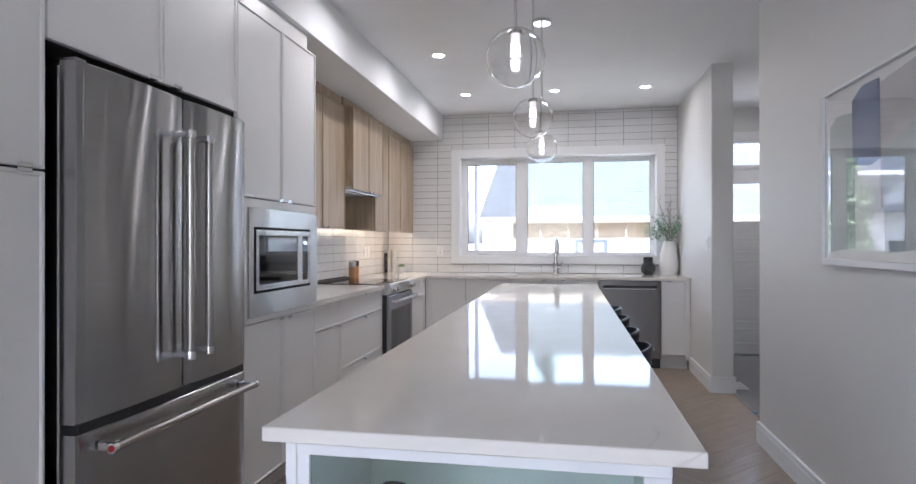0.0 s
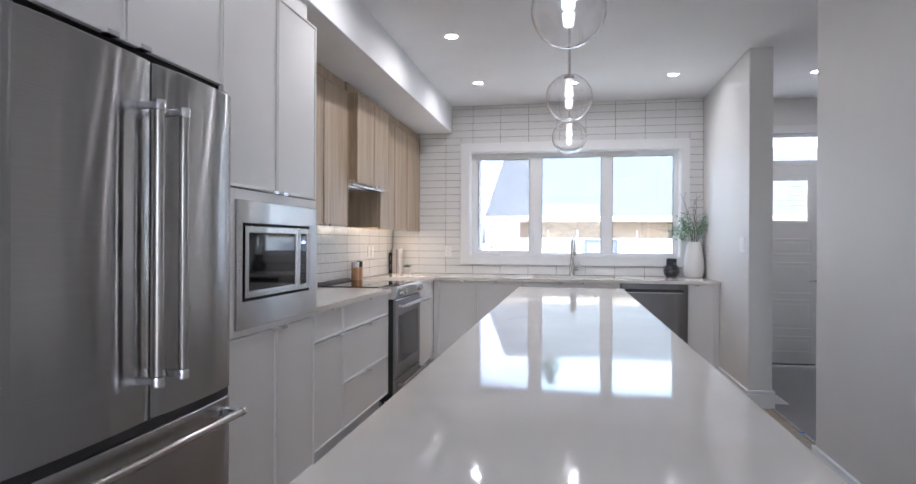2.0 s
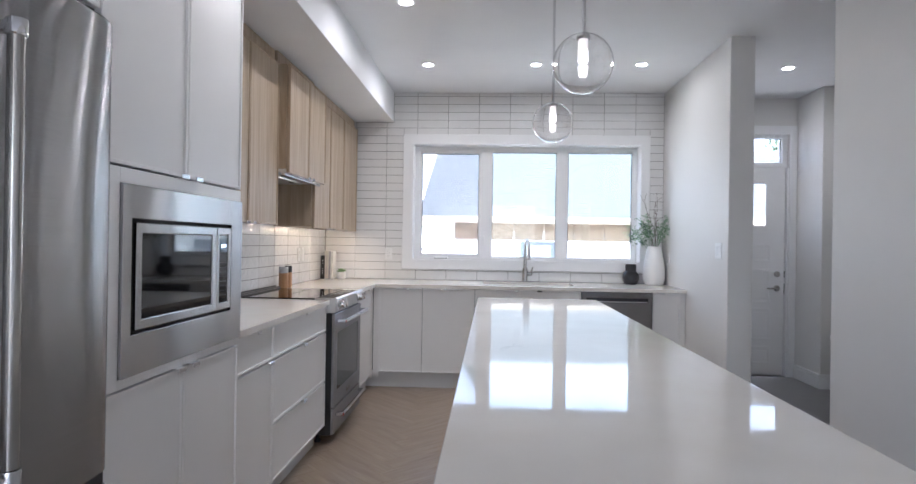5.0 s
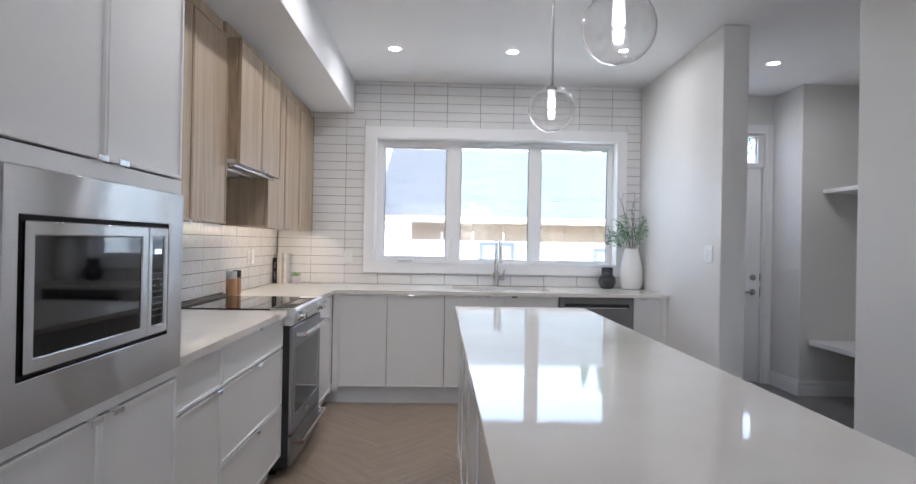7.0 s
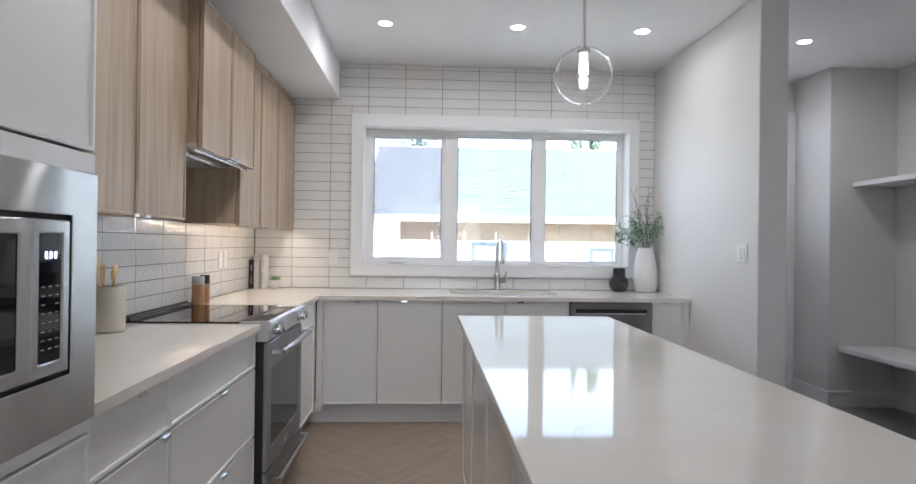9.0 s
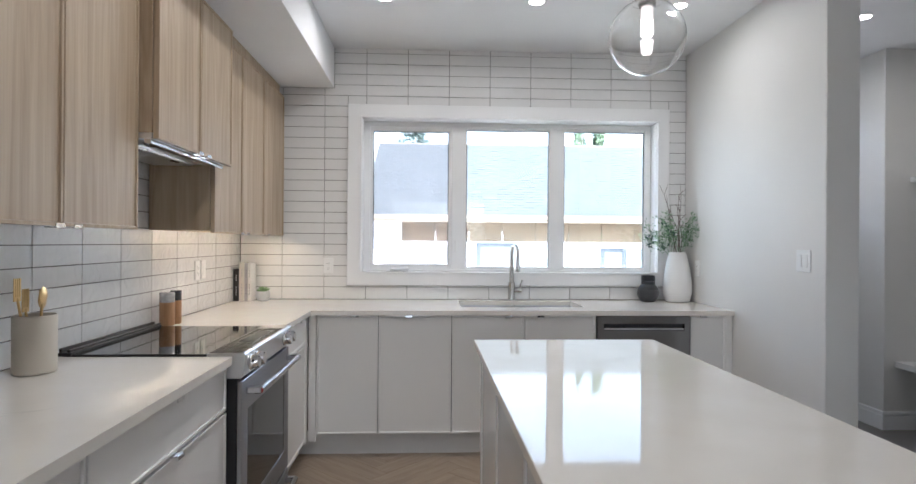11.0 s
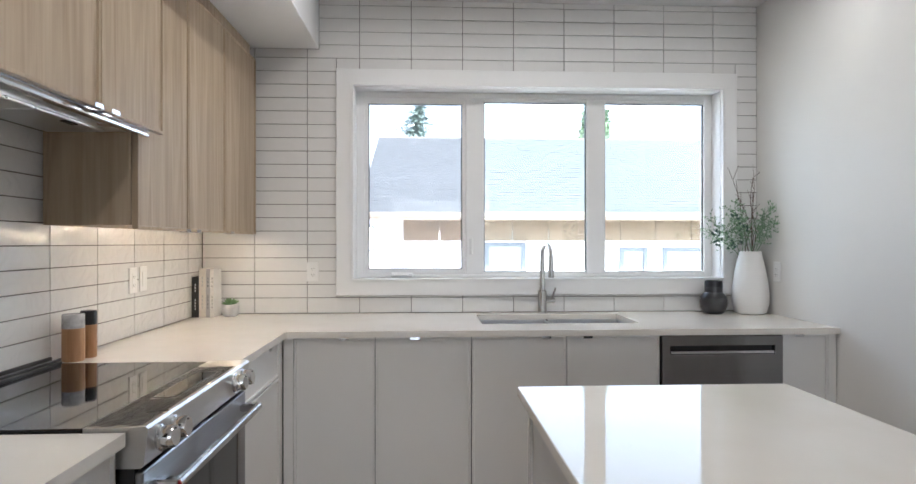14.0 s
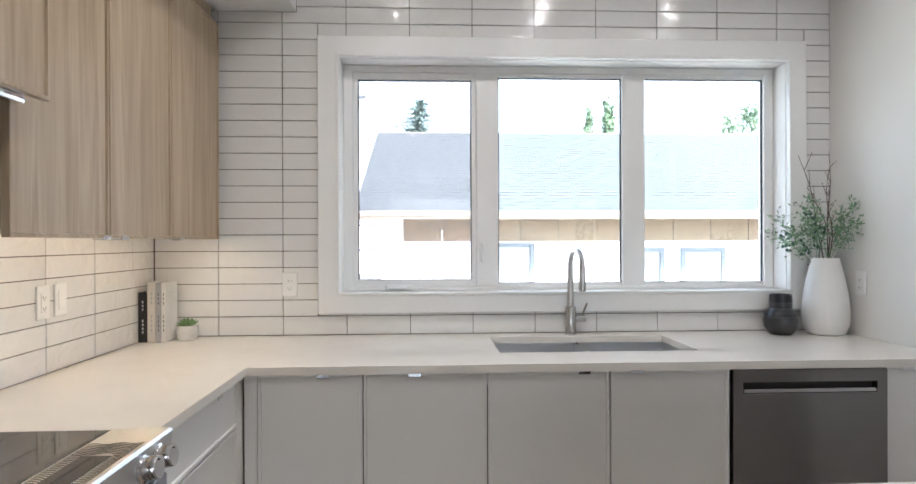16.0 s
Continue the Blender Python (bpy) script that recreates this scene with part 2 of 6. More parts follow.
M_BRASS = surface("brushed_gold", (0.75, 0.55, 0.27), 0.3, 1.0, var=0.05, bump=0.0)
M_ACACIA = wood("turned_wood", (0.33, 0.17, 0.08), (0.45, 0.25, 0.12), (0.52, 0.31, 0.17), 0.4, (20, 20, 2))
M_MARBLE = surface("grey_marble", (0.50, 0.50, 0.50), 0.25, var=0.3, scale=30, bump=0.0)
M_LEAF = surface("dusty_green_leaf", (0.20, 0.33, 0.19), 0.6, var=0.35, scale=14, bump=0.05)
M_BUD = surface("dark_green_bud", (0.05, 0.11, 0.08), 0.6, var=0.25, scale=20)
M_TWIG = surface("brown_twig", (0.10, 0.065, 0.05), 0.7, var=0.2, scale=20)
M_SUCC = surface("succulent_green", (0.20, 0.33, 0.14), 0.5, var=0.25, scale=40)
M_PLASTIC = surface("white_plastic", (0.82, 0.82, 0.81), 0.3, var=0.01, bump=0.0)
M_LEATHER = surface("black_leather", (0.018, 0.022, 0.03), 0.38, var=0.2, scale=10, bump=0.2, fine=260)
M_PAPER = surface("white_paper", (0.78, 0.77, 0.74), 0.7, var=0.04, scale=10)
M_BOOKB = surface("black_book_cloth", (0.02, 0.02, 0.022), 0.5, var=0.1)
M_BOOKG = surface("grey_book_cloth", (0.42, 0.42, 0.44), 0.6, var=0.05)
M_BOOKW = surface("cream_book_cloth", (0.66, 0.63, 0.57), 0.6, var=0.05)
M_INK = surface("ink", (0.05, 0.05, 0.06), 0.6, var=0.05, bump=0.0)
M_WHITEINK = surface("white_ink", (0.8, 0.8, 0.8), 0.5, var=0.02, bump=0.0)
M_BLUE = surface("blue_wash", (0.10, 0.14, 0.26), 0.7, var=0.3, scale=6)
M_SAGE = surface("sage_wash", (0.36, 0.41, 0.40), 0.7, var=0.15, scale=6)
M_GREYWASH = surface("grey_wash", (0.46, 0.44, 0.43), 0.7, var=0.15, scale=6)
M_SHINGLE = shingle_mat("asphalt_shingle")
M_BUTT = surface("shingle_butt", (0.034, 0.038, 0.042), 0.95, var=0.2, bump=0.0)
M_BLUEFRAME = surface("blue_grey_frame", (0.12, 0.135, 0.16), 0.5, var=0.05, bump=0.0)
M_POLE = surface("weathered_grey_pole", (0.085, 0.09, 0.10), 0.9, var=0.2, scale=8)
M_GARPANE = surface("pale_glazing", (0.30, 0.31, 0.33), 0.3, var=0.2, scale=2, bump=0.0)
M_OSB = board_mat("strand_board")
M_WRAP = surface("white_house_wrap", (0.80, 0.81, 0.82), 0.6, var=0.04, scale=2)
M_RAWWOOD = surface("raw_lumber", (0.21, 0.175, 0.135), 0.8, var=0.12, scale=6)
# unseen ground, its paleness made up to bounce sunlight in through the window
M_BOUNCEGROUND = surface("bounce_ground_pale", (0.46, 0.44, 0.41), 0.95, var=0.35, scale=0.6, bump=0.3, fine=8)
M_SPRUCE = surface("spruce_green", (0.15, 0.205, 0.185), 0.8, var=0.25, scale=2)
M_TREE = surface("foliage_green", (0.12, 0.17, 0.10), 0.8, var=0.4, scale=2)
M_BARK = surface("bark", (0.12, 0.09, 0.07), 0.9, var=0.3, scale=8)
M_ROOFMETAL = surface("grey_metal_roof", (0.075, 0.088, 0.11), 0.6, 0.0, var=0.1)
M_SIDING = surface("white_siding", (0.75, 0.76, 0.77), 0.6, var=0.03)
M_PANE = surface("dark_pane", (0.05, 0.06, 0.08), 0.08, var=0.2, bump=0.0)
M_SCREEN, _nt, _b = nodes_of("insect_screen_mesh")
_tr, _mx = _nt.nodes.new("ShaderNodeBsdfTransparent"), _nt.nodes.new("ShaderNodeMixShader")
_b.inputs["Base Color"].default_value, _b.inputs["Roughness"].default_value = (0.10, 0.10, 0.11, 1), 0.6
_mx.inputs[0].default_value = 0.17
_nt.links.new(_tr.outputs[0], _mx.inputs[1])
_nt.links.new(_b.outputs[0], _mx.inputs[2])
_nt.links.new(_mx.outputs[0], _nt.nodes["Material Output"].inputs["Surface"])
M_TAPE = surface("blue_tape", (0.05, 0.22, 0.60), 0.6, var=0.05)


# ---- building helpers ----
def slab(bm, x0, x1, y0, y1, z0, z1, bev=0.0, seg=1):
    """A box with worn edges, added to bm."""
    t = bmesh.new()
    bmesh.ops.create_cube(t, size=1.0)
    for v in t.verts:
        v.co = Vector((x0 + (v.co.x + 0.5) * (x1 - x0), y0 + (v.co.y + 0.5) * (y1 - y0), z0 + (v.co.z + 0.5) * (z1 - z0)))
    if bev:
        bmesh.ops.bevel(t, geom=list(t.edges), offset=bev, segments=seg, affect="EDGES", profile=0.5)
    return merge(bm, t)


def merge(bm, t, m=None):
    me = bpy.data.meshes.new("tmp")
    if m is not None:
        t.transform(m)
    t.to_mesh(me)
    t.free()
    bm.from_mesh(me)
    bpy.data.meshes.remove(me)
    return bm


def box(*a, **k):
    return slab(bmesh.new(), *a, **k)


def boxes(*rows, bev=0.0):
    bm = bmesh.new()
    for r in rows:
        slab(bm, *r, bev=bev)
    return bm


def ring(normal, p0, p1, outer, inner, bev=0.0):
    """A mitred frame in one piece. normal: "x" or "y"; p0 < p1: its depth; outer, inner: (a0, a1, z0, z1)."""
    bm = bmesh.new()
    loops = []
    for p in (p0, p1):
        for a0, a1, z0, z1 in (outer, inner):
            loops.append([bm.verts.new((p, a, z) if normal == "x" else (a, p, z)) for a, z in ((a0, z0), (a1, z0), (a1, z1), (a0, z1))])
    o0, i0, o1, i1 = loops
    for k in range(4):
        j = (k + 1) % 4
        for q in ((o0[k], o0[j], i0[j], i0[k]), (o1[k], i1[k], i1[j], o1[j]), (o0[k], o1[k], o1[j], o0[j]), (i0[k], i0[j], i1[j], i1[k])):
            bm.faces.new(q)
    bmesh.ops.recalc_face_normals(bm, faces=bm.faces)
    if bev:
        edges = [e for e in bm.edges if len(e.link_faces) == 2 and e.link_faces[0].normal.dot(e.link_faces[1].normal) < 0.5]
        bmesh.ops.bevel(bm, geom=edges, offset=bev, segments=1, affect="EDGES")
    return bm


def lathe(profile, steps=32, at=(0, 0, 0), bm=None):
    """A turned body from (radius, height) pairs."""
    bm = bm or bmesh.new()
    rings = []
    for r, z in profile:
        if r < 1e-5:
            rings.append([bm.verts.new((at[0], at[1], at[2] + z))])
        else:
            rings.append([bm.verts.new((at[0] + r * math.cos(2 * math.pi * i / steps), at[1] + r * math.sin(2 * math.pi * i / steps), at[2] + z)) for i in range(steps)])
    for a, b in zip(rings, rings[1:]):
        for i in range(steps):
            j = (i + 1) % steps
            if len(a) == 1 and len(b) == 1:
                continue
            if len(a) == 1:
                bm.faces.new((a[0], b[j], b[i]))
            elif len(b) == 1:
                bm.faces.new((a[i], a[j], b[0]))
            else:
                bm.faces.new((a[i], a[j], b[j], b[i]))
    bmesh.ops.recalc_face_normals(bm, faces=bm.faces)
    return bm


def tube(points, radii, sides=10, bm=None, caps=True):
    """A round bar along a line of points."""
    bm = bm or bmesh.new()
    pts = [Vector(p) for p in points]
    if not isinstance(radii, (list, tuple)):
        radii = [radii] * len(pts)
    rings, up = [], None
    for i, p in enumerate(pts):
        d = (pts[min(i + 1, len(pts) - 1)] - pts[max(i - 1, 0)]).normalized()
        if up is None:
            up = d.orthogonal().normalized()
        up = (up - d * up.dot(d)).normalized()
        side = d.cross(up)
        rings.append([bm.verts.new(p + radii[i] * (up * math.cos(2 * math.pi * k / sides) + side * math.sin(2 * math.pi * k / sides))) for k in range(sides)])
    for a, b in zip(rings, rings[1:]):
        for k in range(sides):
            bm.faces.new((a[k], a[(k + 1) % sides], b[(k + 1) % sides], b[k]))
    if caps:
        bm.faces.new(rings[0][::-1])
        bm.faces.new(rings[-1])
    return bm


def mesh_object(name, bm, material, smooth=True):
    me = bpy.data.meshes.new(name)
    bm.to_mesh(me)
    bm.free()
    me.materials.append(material)
    if smooth:
        me.polygons.foreach_set("use_smooth", [True] * len(me.polygons))
        me.set_sharp_from_angle(angle=radians(32))
    return new(name, me)


def part(name, bm, material, parent, label=""):
    ob = mesh_object(name, bm, material)
    ob.parent = parent
    if parent.type == "EMPTY":
        ob.matrix_parent_inverse = Matrix.Translation(parent.location).inverted()
    return tagged(ob, label)


def thing(name, at, label, category, group=""):
    e = new(name)
    e.location = at
    e.empty_display_size = 0.1
    return tagged(e, label, category, group)


def single(name, bm, material, label, category, group=""):
    return tagged(mesh_object(name, bm, material), label, category, group)


def structure(name, bm, material, label=""):
    return tagged(mesh_object(name, bm, material), label, kind="structure")


# ---- the shell ----
XL, XR, YB, ZC = -2.54, 0.800, 8.82, 2.775   # kitchen: left wall, right wall, tiled back wall, ceiling
XP, YP = 0.800, 5.877                        # picture wall: face and end
WIN = (-1.655, 0.58, 1.115, 2.265)           # window opening


def wall_with_hole(y0, y1, x0, x1, z0, z1, hole):
    a, b, c, d = hole
    return boxes((x0, a, y0, y1, z0, z1), (b, x1, y0, y1, z0, z1), (a, b, y0, y1, z0, c), (a, b, y0, y1, d, z1))


structure("wall_back", wall_with_hole(YB + 0.010, YB + 0.20, XL - 0.15, XR + 0.09, -0.05, ZC, WIN), M_GROUT)
left = structure("wall_left", boxes((XL - 0.16, XL - 0.010, -3.5, -1.75, 0, ZC), (XL - 0.16, XL - 0.010, 0.55, YB + 0.01, 0, ZC),
                                    (XL - 0.16, XL - 0.010, -1.75, 0.55, 0, 0.4), (XL - 0.16, XL - 0.010, -1.75, 0.55, 2.4, ZC)), M_WALL)
structure("wall_stub", box(XR, 0.972, 7.185, YB + 0.009, 0, ZC, bev=0.004), M_WALL)
structure("wall_picture", box(XP, XP + 0.13, -3.5, YP, 0, ZC, bev=0.004), M_WALL)
structure("wall_living", wall_with_hole(-3.62, -3.5, XL - 0.16, XP + 0.13, 0, ZC, (-2.25, 0.45, 0.4, 2.45)), M_WALL)
structure("ceiling", boxes((XL - 0.16, 2.9, -3.62, 9.2, ZC, ZC + 0.12)), M_CEIL)
structure("soffit", box(XL - 0.01, -1.856, -1.0, YB + 0.009, 2.478, ZC - 0.002, bev=0.003), M_CEIL)
structure("floor", box(XL - 0.16, 0.975, -3.62, YB + 0.2, -0.06, -0.008), M_SUB, "dark subfloor under oak planks")
structure("floor_hall", box(0.979, 2.9, 5.0, 9.15, -0.06, 0.0), M_HALLFLOOR)
structure("threshold", box(0.962, 0.992, 5.877, 7.19, -0.01, 0.006, bev=0.002), M_NICKEL)

# hall behind the stub wall
DY = 9.02
structure("wall_hall_back", wall_with_hole(DY, DY + 0.16, 0.975, 2.9, 0, ZC, (1.185, 2.085, 0.0, 2.415)), M_WALL)
structure("wall_hall_jog", boxes((2.155, 2.72, 8.54, DY, 0, ZC), bev=0.004), M_WALL)
structure("wall_hall_side", box(2.72, 2.88, 5.0, DY, 0, ZC), M_WALL)
structure("wall_hall_front", box(0.932, 2.72, 5.75, YP - 0.002, 0, ZC), M_WALL)


def baseboard(name, x0, x1, y0, y1):
    structure(name, boxes((x0, x1, y0, y1, 0, 0.105), (x0 + 0.0, x1, y0, y1, 0.107, 0.135), bev=0.003), M_TRIM)


baseboard("baseboard_stub", XR - 0.016, 0.991, 7.172, 8.08)
baseboard("baseboard_picture", XP - 0.016, XP + 0.146, -3.4, YP + 0.016)
baseboard("baseboard_jog", 2.139, 2.719, 8.524, DY - 0.02)
baseboard("baseboard_side", 2.704, 2.718, 6.2, 8.52)


# ---- window ----
def build_window():
    x0, x1, z0, z1 = WIN
    w = tagged(new("window_1"), "white three-pane kitchen window over the counter", kind="structure")
    w.location = (0, 0, 0)
    yw = YB - 0.024
    # casing round the opening, stepped
    part("casing", ring("y", yw, YB + 0.008, (-1.752, 0.664, 1.02, 2.357), (-1.664, 0.589, 1.107, 2.274), bev=0.003), M_TRIM, w)
    part("casing_bead", ring("y", yw - 0.005, YB + 0.006, (-1.6635, 0.5885, 1.1075, 2.2735), (-1.650, 0.575, 1.119, 2.260), bev=0.002), M_TRIM, w)
    part("window_sill", boxes((x0 - 0.004, x1 + 0.004, YB + 0.0065, YB + 0.19, 1.098, 1.117), bev=0.002), M_TRIM, w)
    part("reveal", boxes((x0 - 0.004, x0 + 0.008, YB + 0.0065, YB + 0.19, 1.118, z1), (x1 - 0.008, x1 + 0.004, YB + 0.0065, YB + 0.19, 1.118, z1),
                         (x0 + 0.008, x1 - 0.008, YB + 0.0065, YB + 0.19, z1 - 0.008, z1 + 0.004)), M_TRIM, w)
    fy0, fy1 = YB + 0.115, YB + 0.175
    part("window_frame", ring("y", fy0, fy1, (x0 + 0.008, x1 - 0.009, 1.118, z1 - 0.009), (-1.5995, 0.5245, 1.1355, 2.2215), bev=0.003), M_TRIM, w)
    for a, b in ((-0.978, -0.866), (-0.224, -0.108)):
        part("mullion", box(a, b, fy0 + 0.001, fy1 - 0.001, 1.136, 2.221, bev=0.003), M_TRIM, w)
    for a, b, c, d in ((-1.599, -0.979, 1.136, 2.221), (-0.865, -0.225, 1.136, 2.221), (-0.107, 0.524, 1.136, 2.221)):
        m = 0.022 if a < -1.2 else 0.004
        if m > 0.01:
            part("sash", ring("y", fy0 + 0.008, fy1 - 0.01, (a, b, c, d), (a + m, b - m, c + 0.035, d - 0.034), bev=0.002), M_TRIM, w)
            a, b, c, d = a + m, b - m, c + 0.035, d - 0.034
        else:
            a, b, c, d = a, b, c + 0.016, d - 0.018
            part("glazing_bead", boxes((a, b, fy0 + 0.01, fy1 - 0.01, c - 0.016, c), (a, b, fy0 + 0.01, fy1 - 0.01, d, d + 0.018)), M_TRIM, w)
        k = 0.006
        part("gasket", boxes((a, a + k, fy0 + 0.022, fy0 + 0.034, c, d), (b - k, b, fy0 + 0.022, fy0 + 0.034, c, d),
                             (a + k, b - k, fy0 + 0.022, fy0 + 0.034, d - k, d), (a + k, b - k, fy0 + 0.022, fy0 + 0.034, c, c + k * 0.5)), M_BLACK, w, "black rubber glazing gasket")
        p = part("pane", box(a + 0.002, b - 0.002, fy0 + 0.026, fy0 + 0.030, c + 0.002, d - 0.002), M_GLASS if m > 0.01 else M_LOWE, w)
        p.visible_shadow = False
        if m > 0.01:
            part("insect_screen", box(a + 0.001, b - 0.001, fy0 + 0.006, fy0 + 0.0065, c + 0.001, d - 0.001), M_SCREEN, w, "fine grey insect screen")
    crank = boxes((-1.44, -1.30, YB + 0.085, YB + 0.113, 1.119, 1.150), bev=0.008)
    slab(crank, -1.425, -1.33, YB + 0.062, YB + 0.084, 1.128, 1.143, bev=0.006)
    part("crank_handle", crank, M_PLASTIC, w)
    part("latch", box(-0.955, -0.935, YB + 0.100, YB + 0.114, 1.26, 1.36, bev=0.004), M_PLASTIC, w)


build_window()


# ---- doors and cabinets ----
def front_panel(face, a0, a1, z0, z1, depth=0.020, lip=0.010, normal="x"):
    """A slim-framed door: a flat field set back behind a narrow raised border. face: the plane of its front."""
    t = depth
    bm = slab(bmesh.new(), 0, a1 - a0, -t, 0, 0, z1 - z0)
    f = min(bm.faces, key=lambda q: q.calc_center_median().y)
    bmesh.ops.inset_region(bm, faces=[f], thickness=lip, use_even_offset=True)
    bmesh.ops.inset_region(bm, faces=[f], thickness=0.002, depth=-0.0065, use_even_offset=True)
    rim = [e for e in bm.edges if all(v.co.y < -t + 1e-5 for v in e.verts) and (all(abs(v.co.x) < 1e-5 for v in e.verts) or all(abs(v.co.x - a1 + a0) < 1e-5 for v in e.verts) or all(abs(v.co.z) < 1e-5 for v in e.verts) or all(abs(v.co.z - z1 + z0) < 1e-5 for v in e.verts))]
    bmesh.ops.bevel(bm, geom=rim, offset=0.0015, segments=2, affect="EDGES")
    if normal == "x":
        bm.transform(Matrix.Translation((face - t, a0, z0)) @ Matrix.Rotation(math.pi / 2, 4, "Z"))
    else:
        bm.transform(Matrix.Translation((a0, face + t, z0)))
    return bm


def tab(face, a, z, up, normal="x", w=0.045):
    """A bent metal edge pull, hooked over the top (up) or bottom edge of a door."""
    bm = bmesh.new()
    s = 1 if up else -1
    lo, hi = sorted((z, z + s * 0.004))
    l2, h2 = sorted((z - s * 0.010, z + s * 0.004))
    if normal == "x":
        slab(bm, face - 0.016, face + 0.014, a - w / 2, a + w / 2, lo, hi, bev=0.001)
        slab(bm, face + 0.0145, face + 0.018, a - w / 2, a + w / 2, l2, h2, bev=0.001)
    else:
        slab(bm, a - w / 2, a + w / 2, face - 0.014, face + 0.016, lo, hi, bev=0.001)
        slab(bm, a - w / 2, a + w / 2, face - 0.018, face - 0.0145, l2, h2, bev=0.001)
    return bm


def cabinet(name, label, face, a0, a1, z0, z1, back, fronts, mat=None, normal="x", group="", carcass=None, toe=None, extra=()):
    """A cabinet unit: body, fronts with pulls. fronts: (kind, a0, a1, z0, z1, pull a, pull edge or None)."""
    mat = mat or M_CAB
    at = ((face + back) / 2, (a0 + a1) / 2, z0) if normal == "x" else ((a0 + a1) / 2, (face + back) / 2, z0)
    c = thing(name, at, label, "cabinet", group)
    if normal == "x":
        body = box(back, face - 0.024, a0, a1, z0, z1, bev=0.001)
    else:
        body = box(a0, a1, face + 0.024, back, z0, z1, bev=0.001)
    # bodies of off-white cabinets are coloured dark as shade between the fronts
    part("body", body, carcass or (M_GAPSHADE if mat is M_CAB else mat), c)
    for kind, b0, b1, c0, c1, pa, pe in fronts:
        d = part(kind, front_panel(face, b0 + 0.0022, b1 - 0.0022, c0 + 0.0022, c1 - 0.0022, normal=normal), mat, c)
        if pe:
            h = mesh_object("handle", tab(face, pa, c1 if pe == "up" else c0, pe == "up", normal), M_CHROME)
            h.parent = d
            tagged(h, "small polished edge pull")
    if toe:
        part("toe_kick", toe, M_TOE, c)
    for nm, bm, mt in extra:
        part(nm, bm, mt, c)
    return c


FT = -1.832   # face of the tall cabinets
FB = -1.893   # face of the base cabinets along the left wall
FU = -2.208   # face of the upper oak cabinets
FY = 8.092    # face of the cabinets under the window
XW = XL + 0.004
# tall pantry beside the refrigerator
cabinet("pantry_cabinet", "tall off-white slim-framed pantry cabinet beside the refrigerator", FT, 2.30, 3.232, 0.10, 2.36, XW,
        [("door", 2.30, 2.766, 1.468, 2.355, 2.7, "down"), ("door", 2.766, 3.232, 1.468, 2.355, 3.15, "down"),
         ("door", 2.30, 2.766, 0.12, 1.464, 2.7, "up"), ("door", 2.766, 3.232, 0.12, 1.464, 3.15, "up")],
        toe=box(XW, FT - 0.07, 2.30, 3.232, 0.0, 0.099), extra=[("filler", box(XW, FT - 0.055, 2.30, 3.232, 2.361, 2.477), M_CAB)])
# over the refrigerator
cabinet("bridge_cabinet", "off-white slim-framed cabinet over the refrigerator", FT, 3.234, 4.236, 1.842, 2.36, XW,
        [("door", 3.234, 3.737, 1.842, 2.355, 3.665, "down"), ("door", 3.737, 4.236, 1.842, 2.355, 3.80, "down")],
        extra=[("filler", box(XW, FT - 0.055, 3.234, 4.236, 2.361, 2.477), M_CAB)])
# oven tower with the microwave
cabinet("microwave_cabinet", "tall off-white slim-framed cabinet holding a built-in microwave", FT, 4.238, 5.088, 0.10, 2.36, XW,
        [("door", 4.238, 4.674, 1.474, 2.355, 4.63, "down"), ("door", 4.674, 5.086, 1.474, 2.355, 4.72, "down"),
         ("door", 4.238, 4.674, 0.12, 0.882, 4.63, "up"), ("door", 4.674, 5.086, 0.12, 0.882, 4.72, "up")],
        toe=box(XW, FT - 0.07, 4.238, 5.088, 0.0, 0.099),
        extra=[("filler", box(XW, FT - 0.055, 4.238, 5.088, 2.361, 2.477), M_CAB),
               ("face_frame", boxes((FT - 0.0235, FT - 0.002, 4.238, 4.327, 0.886, 1.470), (FT - 0.0235, FT - 0.002, 5.0865, 5.088, 0.886, 1.470),
                                    (FT - 0.0235, FT - 0.002, 4.328, 5.086, 1.43, 1.470), (FT - 0.0235, FT - 0.002, 4.328, 5.086, 0.886, 0.912)), M_CAB)])
# drawers between the tower and the range
cabinet("drawer_cabinet", "off-white base cabinet with one drawer over a door", FB, 5.09, 5.640, 0.126, 0.884, XW,
        [("drawer", 5.16, 5.640, 0.717, 0.882, 5.42, "up"), ("door", 5.16, 5.640, 0.125, 0.713, 5.58, "up")],
        toe=box(XW, FB - 0.07, 5.09, 5.640, 0.0, 0.125), extra=[("filler", box(FB - 0.023, FB - 0.004, 5.09, 5.159, 0.10, 0.882), M_CAB)])
cabinet("drawer_cabinet", "off-white base cabinet with three slim-framed drawers beside the range", FB, 5.642, 6.560, 0.126, 0.884, XW,
        [("drawer", 5.642, 6.560, 0.717, 0.882, 6.10, "up"), ("drawer", 5.642, 6.560, 0.405, 0.713, 6.10, "up"), ("drawer", 5.642, 6.560, 0.125, 0.401, 6.10, "up")],
        toe=box(XW, FB - 0.07, 5.642, 6.560, 0.0, 0.125))
